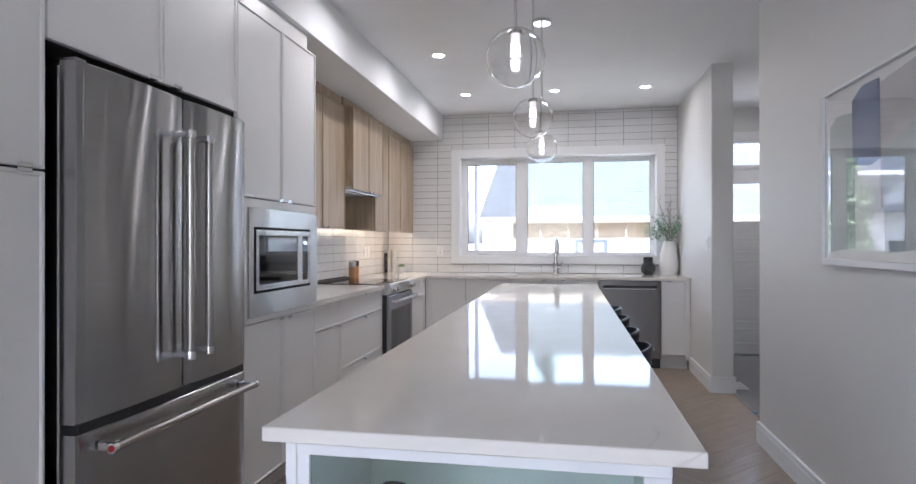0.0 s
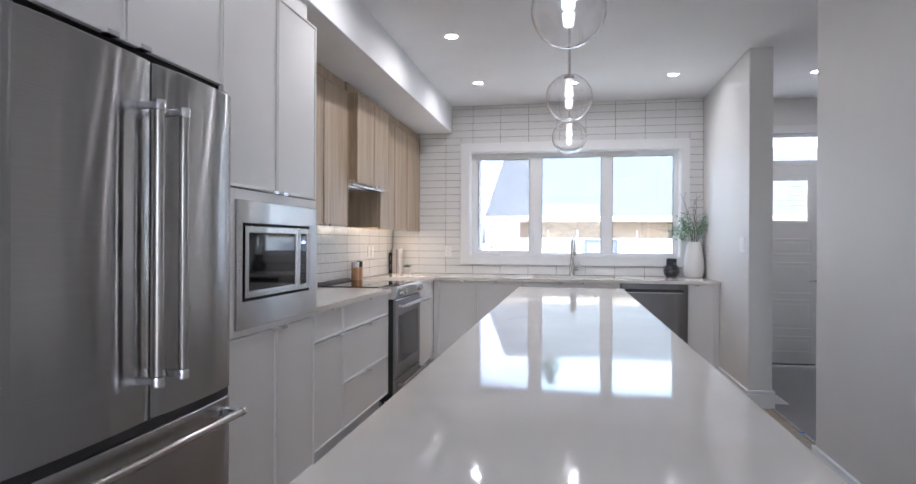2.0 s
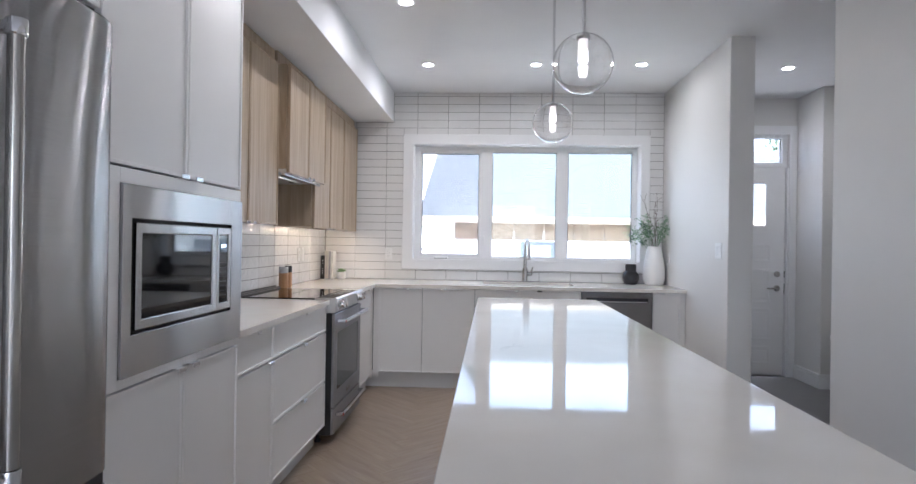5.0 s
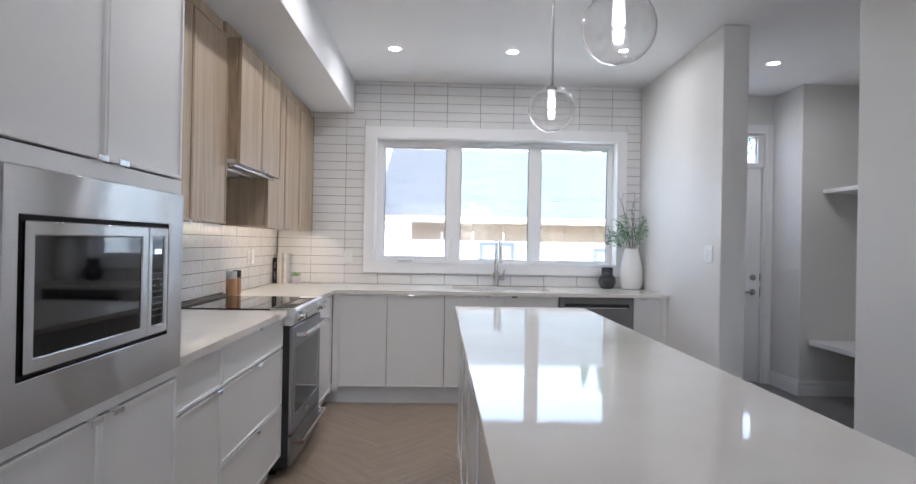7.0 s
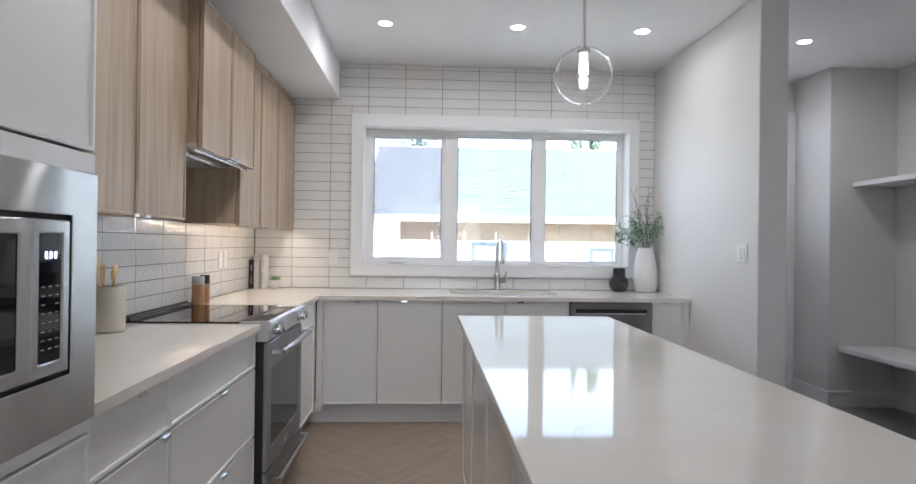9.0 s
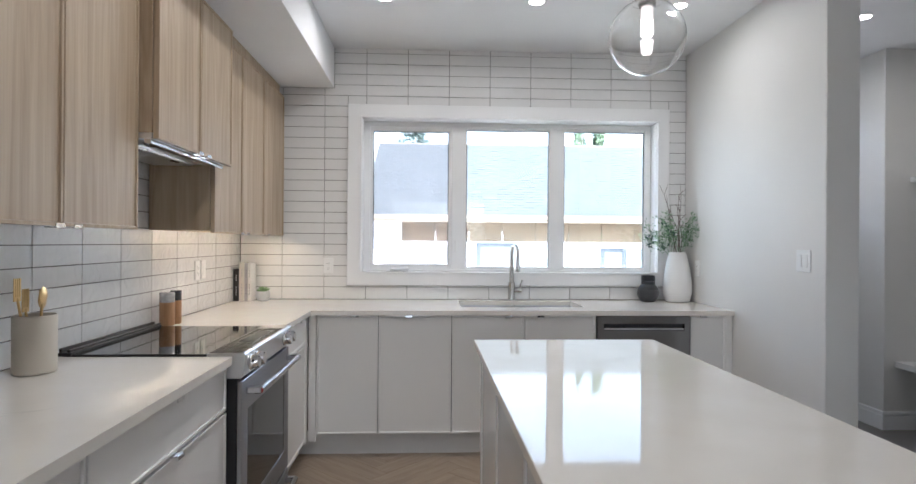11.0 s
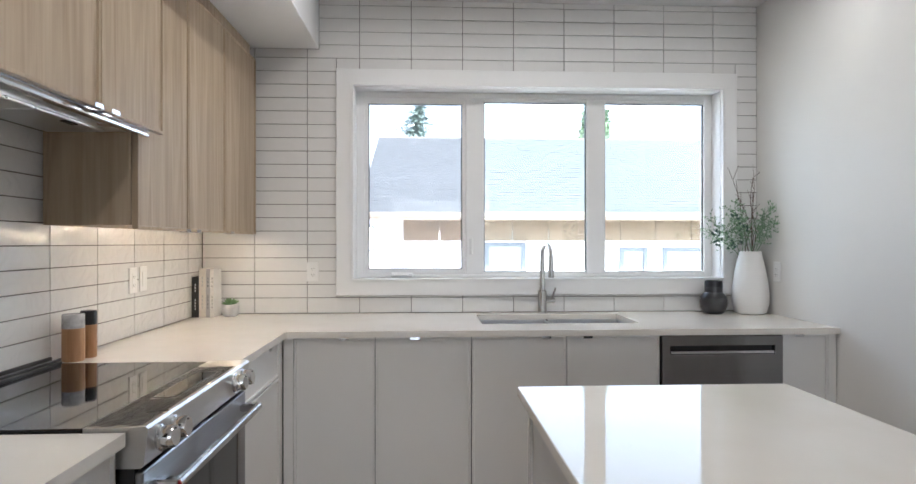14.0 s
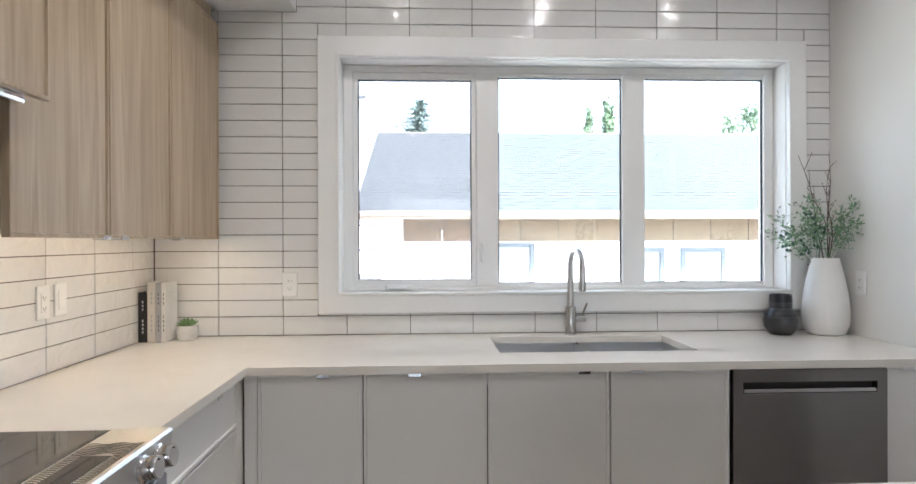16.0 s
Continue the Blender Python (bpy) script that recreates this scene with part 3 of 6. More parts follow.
cabinet("base_cabinet", "off-white base cabinet with a drawer over a door in the corner", FB, 7.340, FY + 0.022, 0.126, 0.884, XW,
        [("drawer", 7.342, 8.02, 0.717, 0.882, 7.80, "up"), ("door", 7.342, 8.02, 0.125, 0.713, 7.5, None)],
        toe=box(XW, FB - 0.07, 7.340, FY + 0.09, 0.0, 0.125), extra=[("filler", box(FB - 0.023, FB - 0.006, 8.022, FY + 0.015, 0.10, 0.882), M_CAB)])
# run under the window
xs = (-1.845, -1.463, -1.004, -0.545, -0.087)
for i, (a, b) in enumerate(zip(xs, xs[1:])):
    pull = (a + 0.24, a + 0.19, b - 0.10, a + 0.10)[i]
    cabinet("base_cabinet", "off-white slim-framed base cabinet under the window counter", FY, a + 0.0005, b - 0.0005, 0.146, 0.66 if i > 1 else 0.884, YB + 0.005,
            [("door", a, b, 0.143, 0.882, pull, "up")], normal="y", group="doors under the window",
            toe=box(a if i else -1.96, b, FY + 0.07, FY + 0.085, 0.0, 0.142),
            extra=[("filler", box(FB + 0.001, -1.8465, FY + 0.004, FY + 0.023, 0.10, 0.882), M_CAB)] if i == 0 else ())
cabinet("end_cabinet", "narrow off-white base cabinet between dishwasher and wall", FY, 0.522, XR - 0.003, 0.146, 0.884, YB + 0.005,
        [("door", 0.522, 0.756, 0.143, 0.882, 0.60, "up")], normal="y", toe=box(0.522, XR - 0.018, FY + 0.07, FY + 0.085, 0.0, 0.142),
        extra=[("filler", box(0.757, XR - 0.003, FY + 0.002, FY + 0.023, 0.10, 0.882), M_CAB)])

# oak uppers
UZ0, UZ1 = 1.378, 2.395
for a, b, p, e in ((5.092, 5.636, 5.2, None), (5.636, 6.092, 6.05, "down"), (6.092, 6.546, 6.14, "down")):
    cabinet("upper_cabinet", "pale oak slim-framed upper cabinet over the counter", FU, a, b - 0.001, UZ0 + 0.015, UZ1, XW + 0.012,
            [("door", a, b, UZ0, UZ1, p, e)], M_OAK, group="oak upper cabinets",
            extra=[("filler", box(XW + 0.012, FU - 0.035, a, b - 0.001, UZ1 + 0.001, 2.477), M_OAK)])
for a, b, p, e in ((7.335, 7.790, 7.74, "down"), (7.790, 8.245, 7.85, "down"), (8.245, 8.775, 8.30, "down")):
    cabinet("upper_cabinet", "pale oak slim-framed upper cabinet over the counter", FU, a, b - 0.001, UZ0 + 0.015, UZ1, XW + 0.012,
            [("door", a, b, UZ0, UZ1, p, e)], M_OAK, group="oak upper cabinets",
            extra=[("filler", box(XW + 0.012, FU - 0.035, a, b - 0.001, UZ1 + 0.001, 2.477), M_OAK)])
FH = -2.140
hood_unit = cabinet("hood_cabinet", "deeper pale oak cabinet housing the range hood", FH, 6.549, 7.332, 1.735, UZ1, XW + 0.012,
                    [("door", 6.549, 6.972, 1.71, UZ1, 6.93, "down"), ("door", 6.972, 7.385, 1.71, UZ1, 7.02, "down")], M_OAK,
                    extra=[("filler", box(XW + 0.012, FH - 0.085, 6.549, 7.332, UZ1 + 0.001, 2.477), M_OAK)])
_last = [o for o in bpy.data.objects if o.name.startswith("upper_cabinet")][-1]
_strip = part("led_strip", box(-2.252, -2.236, 7.40, 8.70, UZ0 + 0.010, UZ0 + 0.014), M_PLASTIC, _last, "light strip with warm glowing diodes")
_dots = boxes(*[(-2.248, -2.240, 7.41 + 0.0165 * i, 7.416 + 0.0165 * i, UZ0 + 0.0075, UZ0 + 0.0098) for i in range(78)])
_d = mesh_object("diodes", _dots, M_LEDW)
_d.parent = _strip


# ---- worktops ----
def counter_top():
    bm = bmesh.new()
    z0, z1 = 0.885, 0.915
    ex, ey = -1.875, 8.066
    sx0, sx1, sy0, sy1 = -0.935, -0.113, 8.30, 8.70   # sink opening
    for r in ((XW, ex, 5.091, 6.563), (XW, ex, 7.341, ey), (XW, ex, ey, YB), (ex, sx0, ey, YB), (sx1, XR - 0.002, ey, YB), (sx0, sx1, ey, sy0), (sx0, sx1, sy1, YB), (XW, XW + 0.05, 6.563, 7.341)):
        slab(bm, r[0], r[1], r[2], r[3], z0, z1)
    bmesh.ops.remove_doubles(bm, verts=bm.verts, dist=0.0005)
    dup = {}
    for f in bm.faces:
        dup.setdefault(tuple(round(c, 3) for c in f.calc_center_median()), []).append(f)
    bmesh.ops.delete(bm, geom=[f for fs in dup.values() if len(fs) > 1 for f in fs], context="FACES")
    return bm


single("countertop", counter_top(), M_QUARTZ, "white quartz countertop with an undermount sink cut-out", "countertop")


def sink():
    s = thing("sink", (-0.52, 8.5, 0.68), "stainless steel double-bowl undermount sink", "sink")
    for nm, a, b in (("bowl", -0.950, -0.53), ("bowl", -0.515, -0.098)):
        y0, y1, z0, z1, t = 8.285, 8.715, 0.70, 0.884, 0.004
        part(nm, boxes((a, b, y0, y1, z0, z0 + t), (a, a + t, y0, y1, z0 + t, z1), (b - t, b, y0, y1, z0 + t, z1),
                       (a + t, b - t, y0, y0 + t, z0 + t, z1), (a + t, b - t, y1 - t, y1, z0 + t, z1), bev=0.0015), M_SINK, s)
        part("drain", lathe([(0, 0.004), (0.035, 0.004), (0.042, 0.007), (0.045, 0.005)], 24, ((a + b) / 2, 8.5, z0 + 0.001)), M_NICKEL, s)
    part("divider", box(-0.5295, -0.5155, 8.289, 8.711, 0.72, 0.878, bev=0.005), M_SINK, s)


sink()


def faucet():
    x, y, z = -0.535, 8.770, 0.915
    f = thing("faucet", (x, y, z), "brushed nickel pull-down kitchen faucet with side lever", "faucet")
    part("base", lathe([(0, 0.0), (0.031, 0.0), (0.031, 0.006), (0.0265, 0.010), (0.0265, 0.128), (0.024, 0.134), (0.0175, 0.136), (0, 0.156)], 28, (x, y, z)), M_NICKEL, f)
    d = Vector((0.22, -0.95, 0)).normalized()
    r, top = 0.062, z + 0.345
    pts = [(x, y, z + 0.132), (x, y, z + 0.25), (x, y, top)]
    for i in range(1, 13):
        a = math.pi * i / 12
        pts.append(tuple(Vector((x, y, top)) + d * (r - r * math.cos(a)) + Vector((0, 0, r * math.sin(a)))))
    end = Vector(pts[-1])
    part("spout", tube(pts, [0.0165, 0.0155, 0.0140] + [0.0138 - 0.00015 * i for i in range(12)], 18), M_NICKEL, f)
    part("spray_head", tube([end + Vector((0, 0, 0.002)), end - Vector((0, 0, 0.02)), end - Vector((0, 0, 0.09)), end - Vector((0, 0, 0.125)), end - Vector((0, 0, 0.13))], [0.0125, 0.0145, 0.0170, 0.0175, 0.012], 18), M_NICKEL, f)
    lev = tube([(x + 0.022, y, z + 0.075), (x + 0.072, y, z + 0.075)], 0.0165, 18)
    part("lever_hub", lev, M_NICKEL, f)
    part("lever", tube([(x + 0.058, y - 0.002, z + 0.085), (x + 0.066, y - 0.006, z + 0.115), (x + 0.078, y - 0.010, z + 0.150)], [0.006, 0.0055, 0.005], 10), M_NICKEL, f)


faucet()

# ---- island ----
IX0, IX1, IY0, IY1 = -0.953, -0.155, 2.82, 6.945
single("island_top", box(IX0, IX1, IY0, IY1, 0.887, 0.915, bev=0.002), M_QUARTZ, "long white quartz island worktop with faint grey veins", "countertop")


def island():
    s = thing("kitchen_island", (-0.6, 4.9, 0), "long off-white kitchen island with gloss panels and an open glazed end", "island")
    bx0, bx1, by0, by1 = -0.925, -0.42, 3.35, 6.905
    part("body", boxes((bx0 + 0.022, bx1, by0, by1, 0.10, 0.886)), M_CAB, s)
    part("toe_kick", boxes((bx0 + 0.06, bx1 - 0.02, by0 + 0.01, by1 - 0.04, 0.0, 0.099)), M_TOE, s)
    ys = [3.35, 3.95, 4.55, 5.15, 5.75, 6.35, 6.905]
    for a, b in zip(ys, ys[1:]):
        p = part("door", front_panel(0, 0, b - a - 0.003, 0.11, 0.876), M_ISL, s)
        p.data.transform(Matrix.Translation((bx0 + 0.001, b - 0.0015, 0)) @ Matrix.Rotation(math.pi, 4, "Z"))
    part("end_panel", box(bx0 + 0.0, bx1, by1 + 0.001, by1 + 0.02, 0.0, 0.886, bev=0.001), M_ISL, s)
    part("seat_side_panel", box(bx1 + 0.001, bx1 + 0.015, by0, by1 + 0.02, 0.0, 0.886, bev=0.001), M_ISL, s)
    # the near end: a framed display niche behind glass
    fx0, fx1, fy = -0.925, -0.205, 2.862
    part("end_frame", boxes((fx0, fx0 + 0.022, fy, fy + 0.02, 0.0, 0.886), (fx0 + 0.0225, fx0 + 0.048, fy + 0.003, fy + 0.02, 0.0, 0.852), (fx1 - 0.048, fx1 - 0.0005, fy, fy + 0.02, 0.0, 0.852),
                            (fx0 + 0.0225, fx1, fy, fy + 0.02, 0.8525, 0.886), (fx0 + 0.049, fx1 - 0.049, fy, fy + 0.02, 0.0, 0.10), bev=0.001), M_TRIM, s)
    part("niche", boxes((fx0, fx0 + 0.016, fy + 0.021, by0 - 0.001, 0.0, 0.886), (fx1 - 0.016, fx1, fy + 0.021, by0 - 0.001, 0.0, 0.886),
                        (fx0 + 0.017, fx1 - 0.017, by0 - 0.016, by0 - 0.001, 0.0, 0.886), (fx0 + 0.017, fx1 - 0.017, fy + 0.021, by0 - 0.017, 0.50, 0.518)), M_CAB, s)
    g = part("glass_door", box(fx0 + 0.049, fx1 - 0.049, fy + 0.008, fy + 0.012, 0.102, 0.850), M_NICHE, s)
    g.visible_shadow = False


island()


# ---- appliances ----
def refrigerator():
    y0, y1, ym = 3.262, 4.176, 3.753
    xf, xb = -1.750, -2.50
    s = thing("refrigerator", (-2.1, 3.72, 0), "stainless steel french-door refrigerator with bottom freezer drawer", "refrigerator")
    part("case", box(xb, xf - 0.075, y0 + 0.006, y1 - 0.006, 0.03, 1.775, bev=0.004), M_STEELD, s)
    part("feet", boxes((xb + 0.05, xf - 0.1, y0 + 0.03, y1 - 0.03, 0.0, 0.029)), M_BLACK, s)

    def door(a, b, z0, z1):
        """A door skin, softly bowed across its width."""
        bm = bmesh.new()
        n = 28
        cols = []
        for i in range(n + 1):
            u = i / n
            bow = 0.012 * (1 - abs(2 * u - 1) ** 2.6)
            edge = 0.004 if i in (0, n) else 0.0
            cols.append((a + (b - a) * u, xf + bow - 0.010 - edge))
        rows = []
        for z in (z0, z0 + 0.003, z1 - 0.003, z1):
            e = 0.003 if z in (z0, z1) else 0.0
            rows.append([bm.verts.new((x - e, y, z)) for y, x in cols])
        for r, q in zip(rows, rows[1:]):
            for i in range(n):
                bm.faces.new((r[i], r[i + 1], q[i + 1], q[i]))
        back = [[bm.verts.new((xf - 0.065, y, z)) for y in (a, b)] for z in (z0, z1)]
        bm.faces.new((back[0][0], rows[0][0], rows[1][0], rows[2][0], rows[3][0], back[1][0]))
        bm.faces.new((back[0][1], rows[0][-1], rows[1][-1], rows[2][-1], rows[3][-1], back[1][1]))
        bm.faces.new([back[0][0]] + rows[0] + [back[0][1]])
        bm.faces.new([back[1][0]] + rows[3] + [back[1][1]])
        bm.faces.new((back[0][0], back[0][1], back[1][1], back[1][0]))
        bmesh.ops.recalc_face_normals(bm, faces=bm.faces)
        return bm

    for a, b, hy in ((y0, ym - 0.002, ym - 0.063), (ym + 0.002, y1, ym + 0.048)):
        d = part("door", door(a, b, 0.742, 1.785), M_FRIDGE, s)
        h = mesh_object("handle", tube([(xf + 0.060, hy, 0.885), (xf + 0.060, hy, 1.632)], 0.0140, 24), M_HANDLE)
        h.parent = d
        for z, e in ((0.870, 1), (1.645, -1)):
            k = boxes((xf - 0.006, xf + 0.050, hy - 0.009, hy + 0.009, z - 0.011, z + 0.011), bev=0.004)
            lathe([(0, -0.016), (0.0155, -0.016), (0.0175, -0.013), (0.0175, 0.010), (0.0165, 0.013), (0, 0.013)], 24, (xf + 0.060, hy, z), k)
            k = mesh_object("bracket", k, M_CHROME)
            k.parent = d
    d = part("freezer_drawer", door(y0, y1, 0.09, 0.712), M_FRIDGE, s)
    h = mesh_object("handle", tube([(xf + 0.055, y0 + 0.075, 0.662), (xf + 0.055, y1 - 0.04, 0.662)], 0.0135, 20), M_HANDLE)
    h.parent = d
    for y in (y0 + 0.085, y1 - 0.05):
        k = mesh_object("bracket", boxes((xf - 0.004, xf + 0.052, y - 0.016, y + 0.016, 0.648, 0.676), bev=0.004), M_CHROME)
        k.parent = d
    for y, q in ((y0 + 0.0745, -1), (y1 - 0.0395, 1)):
        k = mesh_object("end_cap", tube([(xf + 0.055, y, 0.662), (xf + 0.055, y + q * 0.018, 0.662)], 0.0155, 20), M_CHROME)
        k.parent = d
    k = mesh_object("medallion", tube([(xf + 0.055, y0 + 0.0565, 0.662), (xf + 0.055, y0 + 0.0545, 0.662)], 0.010, 20), M_RED)
    k.parent = d
    tagged(k, "dark red enamel medallion")
    part("seal", boxes((xf - 0.068, xf - 0.012, y0 + 0.01, y1 - 0.01, 0.713, 0.741)), M_BLACK, s)
    for ya in (y0 + 0.008, y1 - 0.05):
        part("hinge_cover", boxes((xf - 0.12, xf - 0.02, ya, ya + 0.042, 1.7765, 1.797), bev=0.004), M_STEELD, s)
    part("grille", boxes((xf - 0.07, xf - 0.05, y0 + 0.02, y1 - 0.02, 0.03, 0.085)), M_BLACK, s)


refrigerator()
# panels darkened to stand in for the shade either side of the refrigerator
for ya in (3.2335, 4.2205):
    single("recess_panel", box(XW, FT - 0.03, ya, ya + 0.016, 0.0, 1.841), M_GAPSHADE, "side panel of the refrigerator recess, coloured dark as its shade", "panel", "recess panels")


def microwave():
    xf, y0, y1, z0, z1 = -1.825, 4.330, 5.084, 0.914, 1.428
    s = thing("microwave", (xf - 0.2, 4.7, z0), "built-in stainless microwave with trim kit and black glass", "microwave")
    ra, rb, rc, rd = 4.370, 4.993, 1.024, 1.337
    part("trim_kit", ring("x", xf - 0.019, xf, (y0, y1, z0, z1), (ra, rb, rc, rd), bev=0.0015), M_STEEL, s)
    # recess coloured near-black for the shade round the door
    part("recess", boxes((xf - 0.40, xf - 0.012, ra + 0.0005, rb - 0.0005, rc + 0.0005, rd - 0.0005)), M_GAPSHADE, s)
    a, b, c, d = ra + 0.014, rb - 0.017, rc + 0.011, rd - 0.011
    xd = xf + 0.006
    ys = 4.861   # split between door and controls
    dr = part("door", ring("x", xf - 0.0115, xd, (a, ys - 0.001, c, d), (a + 0.0262, ys - 0.0342, c + 0.0282, d - 0.0282), bev=0.003), M_STEEL, s)
    k = mesh_object("door_glass", box(xf - 0.010, xd - 0.004, a + 0.0265, ys - 0.0345, c + 0.0285, d - 0.0285), M_BLKGL)
    k.parent = dr
    cp = part("control_panel", ring("x", xf - 0.0115, xd, (ys, b, c, d), (ys + 0.0222, b - 0.0242, c + 0.0262, d - 0.0262), bev=0.003), M_STEEL, s)
    k = mesh_object("key_pad", box(xf - 0.010, xd - 0.003, ys + 0.0225, b - 0.0245, c + 0.0265, d - 0.0265), M_BLKGL)
    k.parent = cp
    bars = bmesh.new()
    for r in range(8):
        for q in range(3):
            if r == 5 and q == 1:
                continue
            slab(bars, xd - 0.003, xd - 0.0026, ys + 0.032 + q * 0.021, ys + 0.043 + q * 0.021, c + 0.05 + r * 0.0165, c + 0.0525 + r * 0.0165)
    k = mesh_object("key_marks", bars, M_KEYS)
    k.parent = cp
    clock = bmesh.new()
    for q in range(3):
        y = ys + 0.042 + q * 0.014
        z = d - 0.072
        for r in ((y, y + 0.0065, z, z + 0.0012), (y, y + 0.0065, z + 0.011, z + 0.0122), (y, y + 0.0012, z, z + 0.012), (y + 0.0053, y + 0.0065, z, z + 0.012)):
            slab(clock, xd - 0.003, xd - 0.0026, *r)
    k = mesh_object("clock_digits", clock, glowing("clock_led", (0.8, 0.9, 1.0), 0.6))
    k.parent = cp


microwave()


def stove():
    y0, y1, xf = 6.572, 7.332, -1.842
    s = thing("range", (-2.15, 6.95, 0), "stainless slide-in electric range with black glass cooktop", "range")
    part("body", box(-2.47, xf - 0.020, y0 + 0.004, y1 - 0.004, 0.06, 0.830), M_BLACK, s)
    part("upper_body", box(-2.47, -1.972, y0 + 0.004, y1 - 0.004, 0.8305, 0.905), M_BLACK, s)
    for fx in (-2.38, -1.96):
        for fy in (y0 + 0.07, y1 - 0.07):
            part("foot", lathe([(0, 0), (0.02, 0), (0.02, 0.012), (0.012, 0.014), (0.012, 0.06), (0, 0.06)], 14, (fx, fy, 0)), M_BLACK, s)
    part("cooktop", box(-2.455, -1.972, y0, y1, 0.906, 0.922, bev=0.002), M_BLKGL, s, "black glass cooktop")
    vent = boxes((-2.505, -2.457, y0, y1, 0.906, 0.928), (-2.500, -2.490, y0, y1, 0.9285, 0.944), (-2.472, -2.460, y0, y1, 0.9285, 0.938), bev=0.002)
    rv = part("rear_vent", vent, M_BLACK, s)
    for i in range(14):
        y = y0 + 0.04 + i * 0.0495
        k = mesh_object("vent_slat", box(-2.4885, -2.4735, y, y + 0.036, 0.9282, 0.9335, bev=0.001), M_NICKEL)
        k.parent = rv
    # sloped control console
    bm = bmesh.new()
    prof = [(-1.971, 0.906), (-1.971, 0.923), (xf + 0.006, 0.926), (xf + 0.012, 0.920), (xf + 0.002, 0.838), (xf - 0.004, 0.832), (-1.971, 0.832)]
    ends = [[bm.verts.new((x, y, z)) for x, z in prof] for y in (y0, y1)]
    n = len(prof)
    for i in range(n):
        bm.faces.new((ends[0][i], ends[0][(i + 1) % n], ends[1][(i + 1) % n], ends[1][i]))
    bm.faces.new(ends[0][::-1])
    bm.faces.new(ends[1])
    bmesh.ops.recalc_face_normals(bm, faces=bm.faces)
    part("console", bm, M_CONSOLE, s)
    part("display", box(-1.935, -1.875, 6.83, 7.14, 0.9245, 0.9265), M_BLKGL, s)
    # fine wavy ridges round the display
    waves = bmesh.new()
    y = y0 + 0.014
    while y < y1 - 0.11:
        spans = ((-1.966, -1.938), (-1.872, xf - 0.004)) if 6.822 < y < 7.148 else ((-1.966, xf - 0.004),)
        for xa, xb in spans:
            n = max(4, int((xb - xa) / 0.008))
            top = []
            for i in range(n + 1):
                x = xa + (xb - xa) * i / n
                yy = y + 0.0055 * math.sin((x + 1.97) * 105)
                top.append([waves.verts.new((x, yy + q * 0.0020, 0.92355 + (x + 1.971) * 0.0222 + e)) for q, e in ((-1, 0.0), (0, 0.0009), (1, 0.0))])
            for p, q in zip(top, top[1:]):
                for k in range(2):
                    waves.faces.new((p[k], q[k], q[k + 1], p[k + 1]))
        y += 0.0092
    bmesh.ops.recalc_face_normals(waves, faces=waves.faces)
    tagged(part("wave_texture", waves, M_RIDGE, s), kind="stuff")
    for y in (6.640, 6.715, 7.185, 7.260):
        t = lathe([(0, 0), (0.030, 0.0), (0.031, 0.006), (0.026, 0.010), (0.026, 0.034), (0.0235, 0.038), (0, 0.0385)], 28)
        t.transform(Matrix.Translation((xf + 0.0075, y, 0.880)) @ Matrix.Rotation(radians(90 - 7), 4, "Y"))
        k = part("knob", t, M_CHROME, s)
        q = mesh_object("pointer", box(xf + 0.028, xf + 0.0455, y - 0.002, y + 0.002, 0.900, 0.9035), M_BLACK)
        q.parent = k
    zd0, zd1 = 0.235, 0.822
    dr = part("oven_door", ring("x", xf - 0.0195, xf, (y0 + 0.004, y1 - 0.004, zd0, zd1), (y0 + 0.0752, y1 - 0.0752, 0.3302, 0.6998), bev=0.003), M_STEELD, s)
    k = mesh_object("oven_window", box(xf - 0.0190, xf - 0.004, y0 + 0.0755, y1 - 0.0755, 0.3305, 0.6995), M_BLKGL)
    k.parent = dr
    k = mesh_object("badge", box(xf + 0.0005, xf + 0.003, 6.90, 7.00, 0.262, 0.292, bev=0.001), M_NICKEL)
    k.parent = dr
    dw = part("warming_drawer", box(xf - 0.0195, xf, y0 + 0.004, y1 - 0.004, 0.065, 0.225, bev=0.002), M_STEELD, s)
    for own, z, o in ((dr, 0.778, 0.056), (dw, 0.185, 0.046)):
        h = mesh_object("handle", tube([(xf + o, y0 + 0.045, z), (xf + o, y1 - 0.045, z)], 0.0135, 20), M_HANDLE)
        h.parent = own
        for y in (y0 + 0.055, y1 - 0.055):
            k = mesh_object("bracket", boxes((xf + 0.0005, xf + o + 0.004, y - 0.015, y + 0.015, z - 0.013, z + 0.013), bev=0.004), M_CHROME)
            k.parent = own
        k = mesh_object("medallion", tube([(xf + o, y0 + 0.0445, z), (xf + o, y0 + 0.0425, z)], 0.0105, 20), M_RED)
        k.parent = own
        tagged(k, "red enamel medallion")


stove()


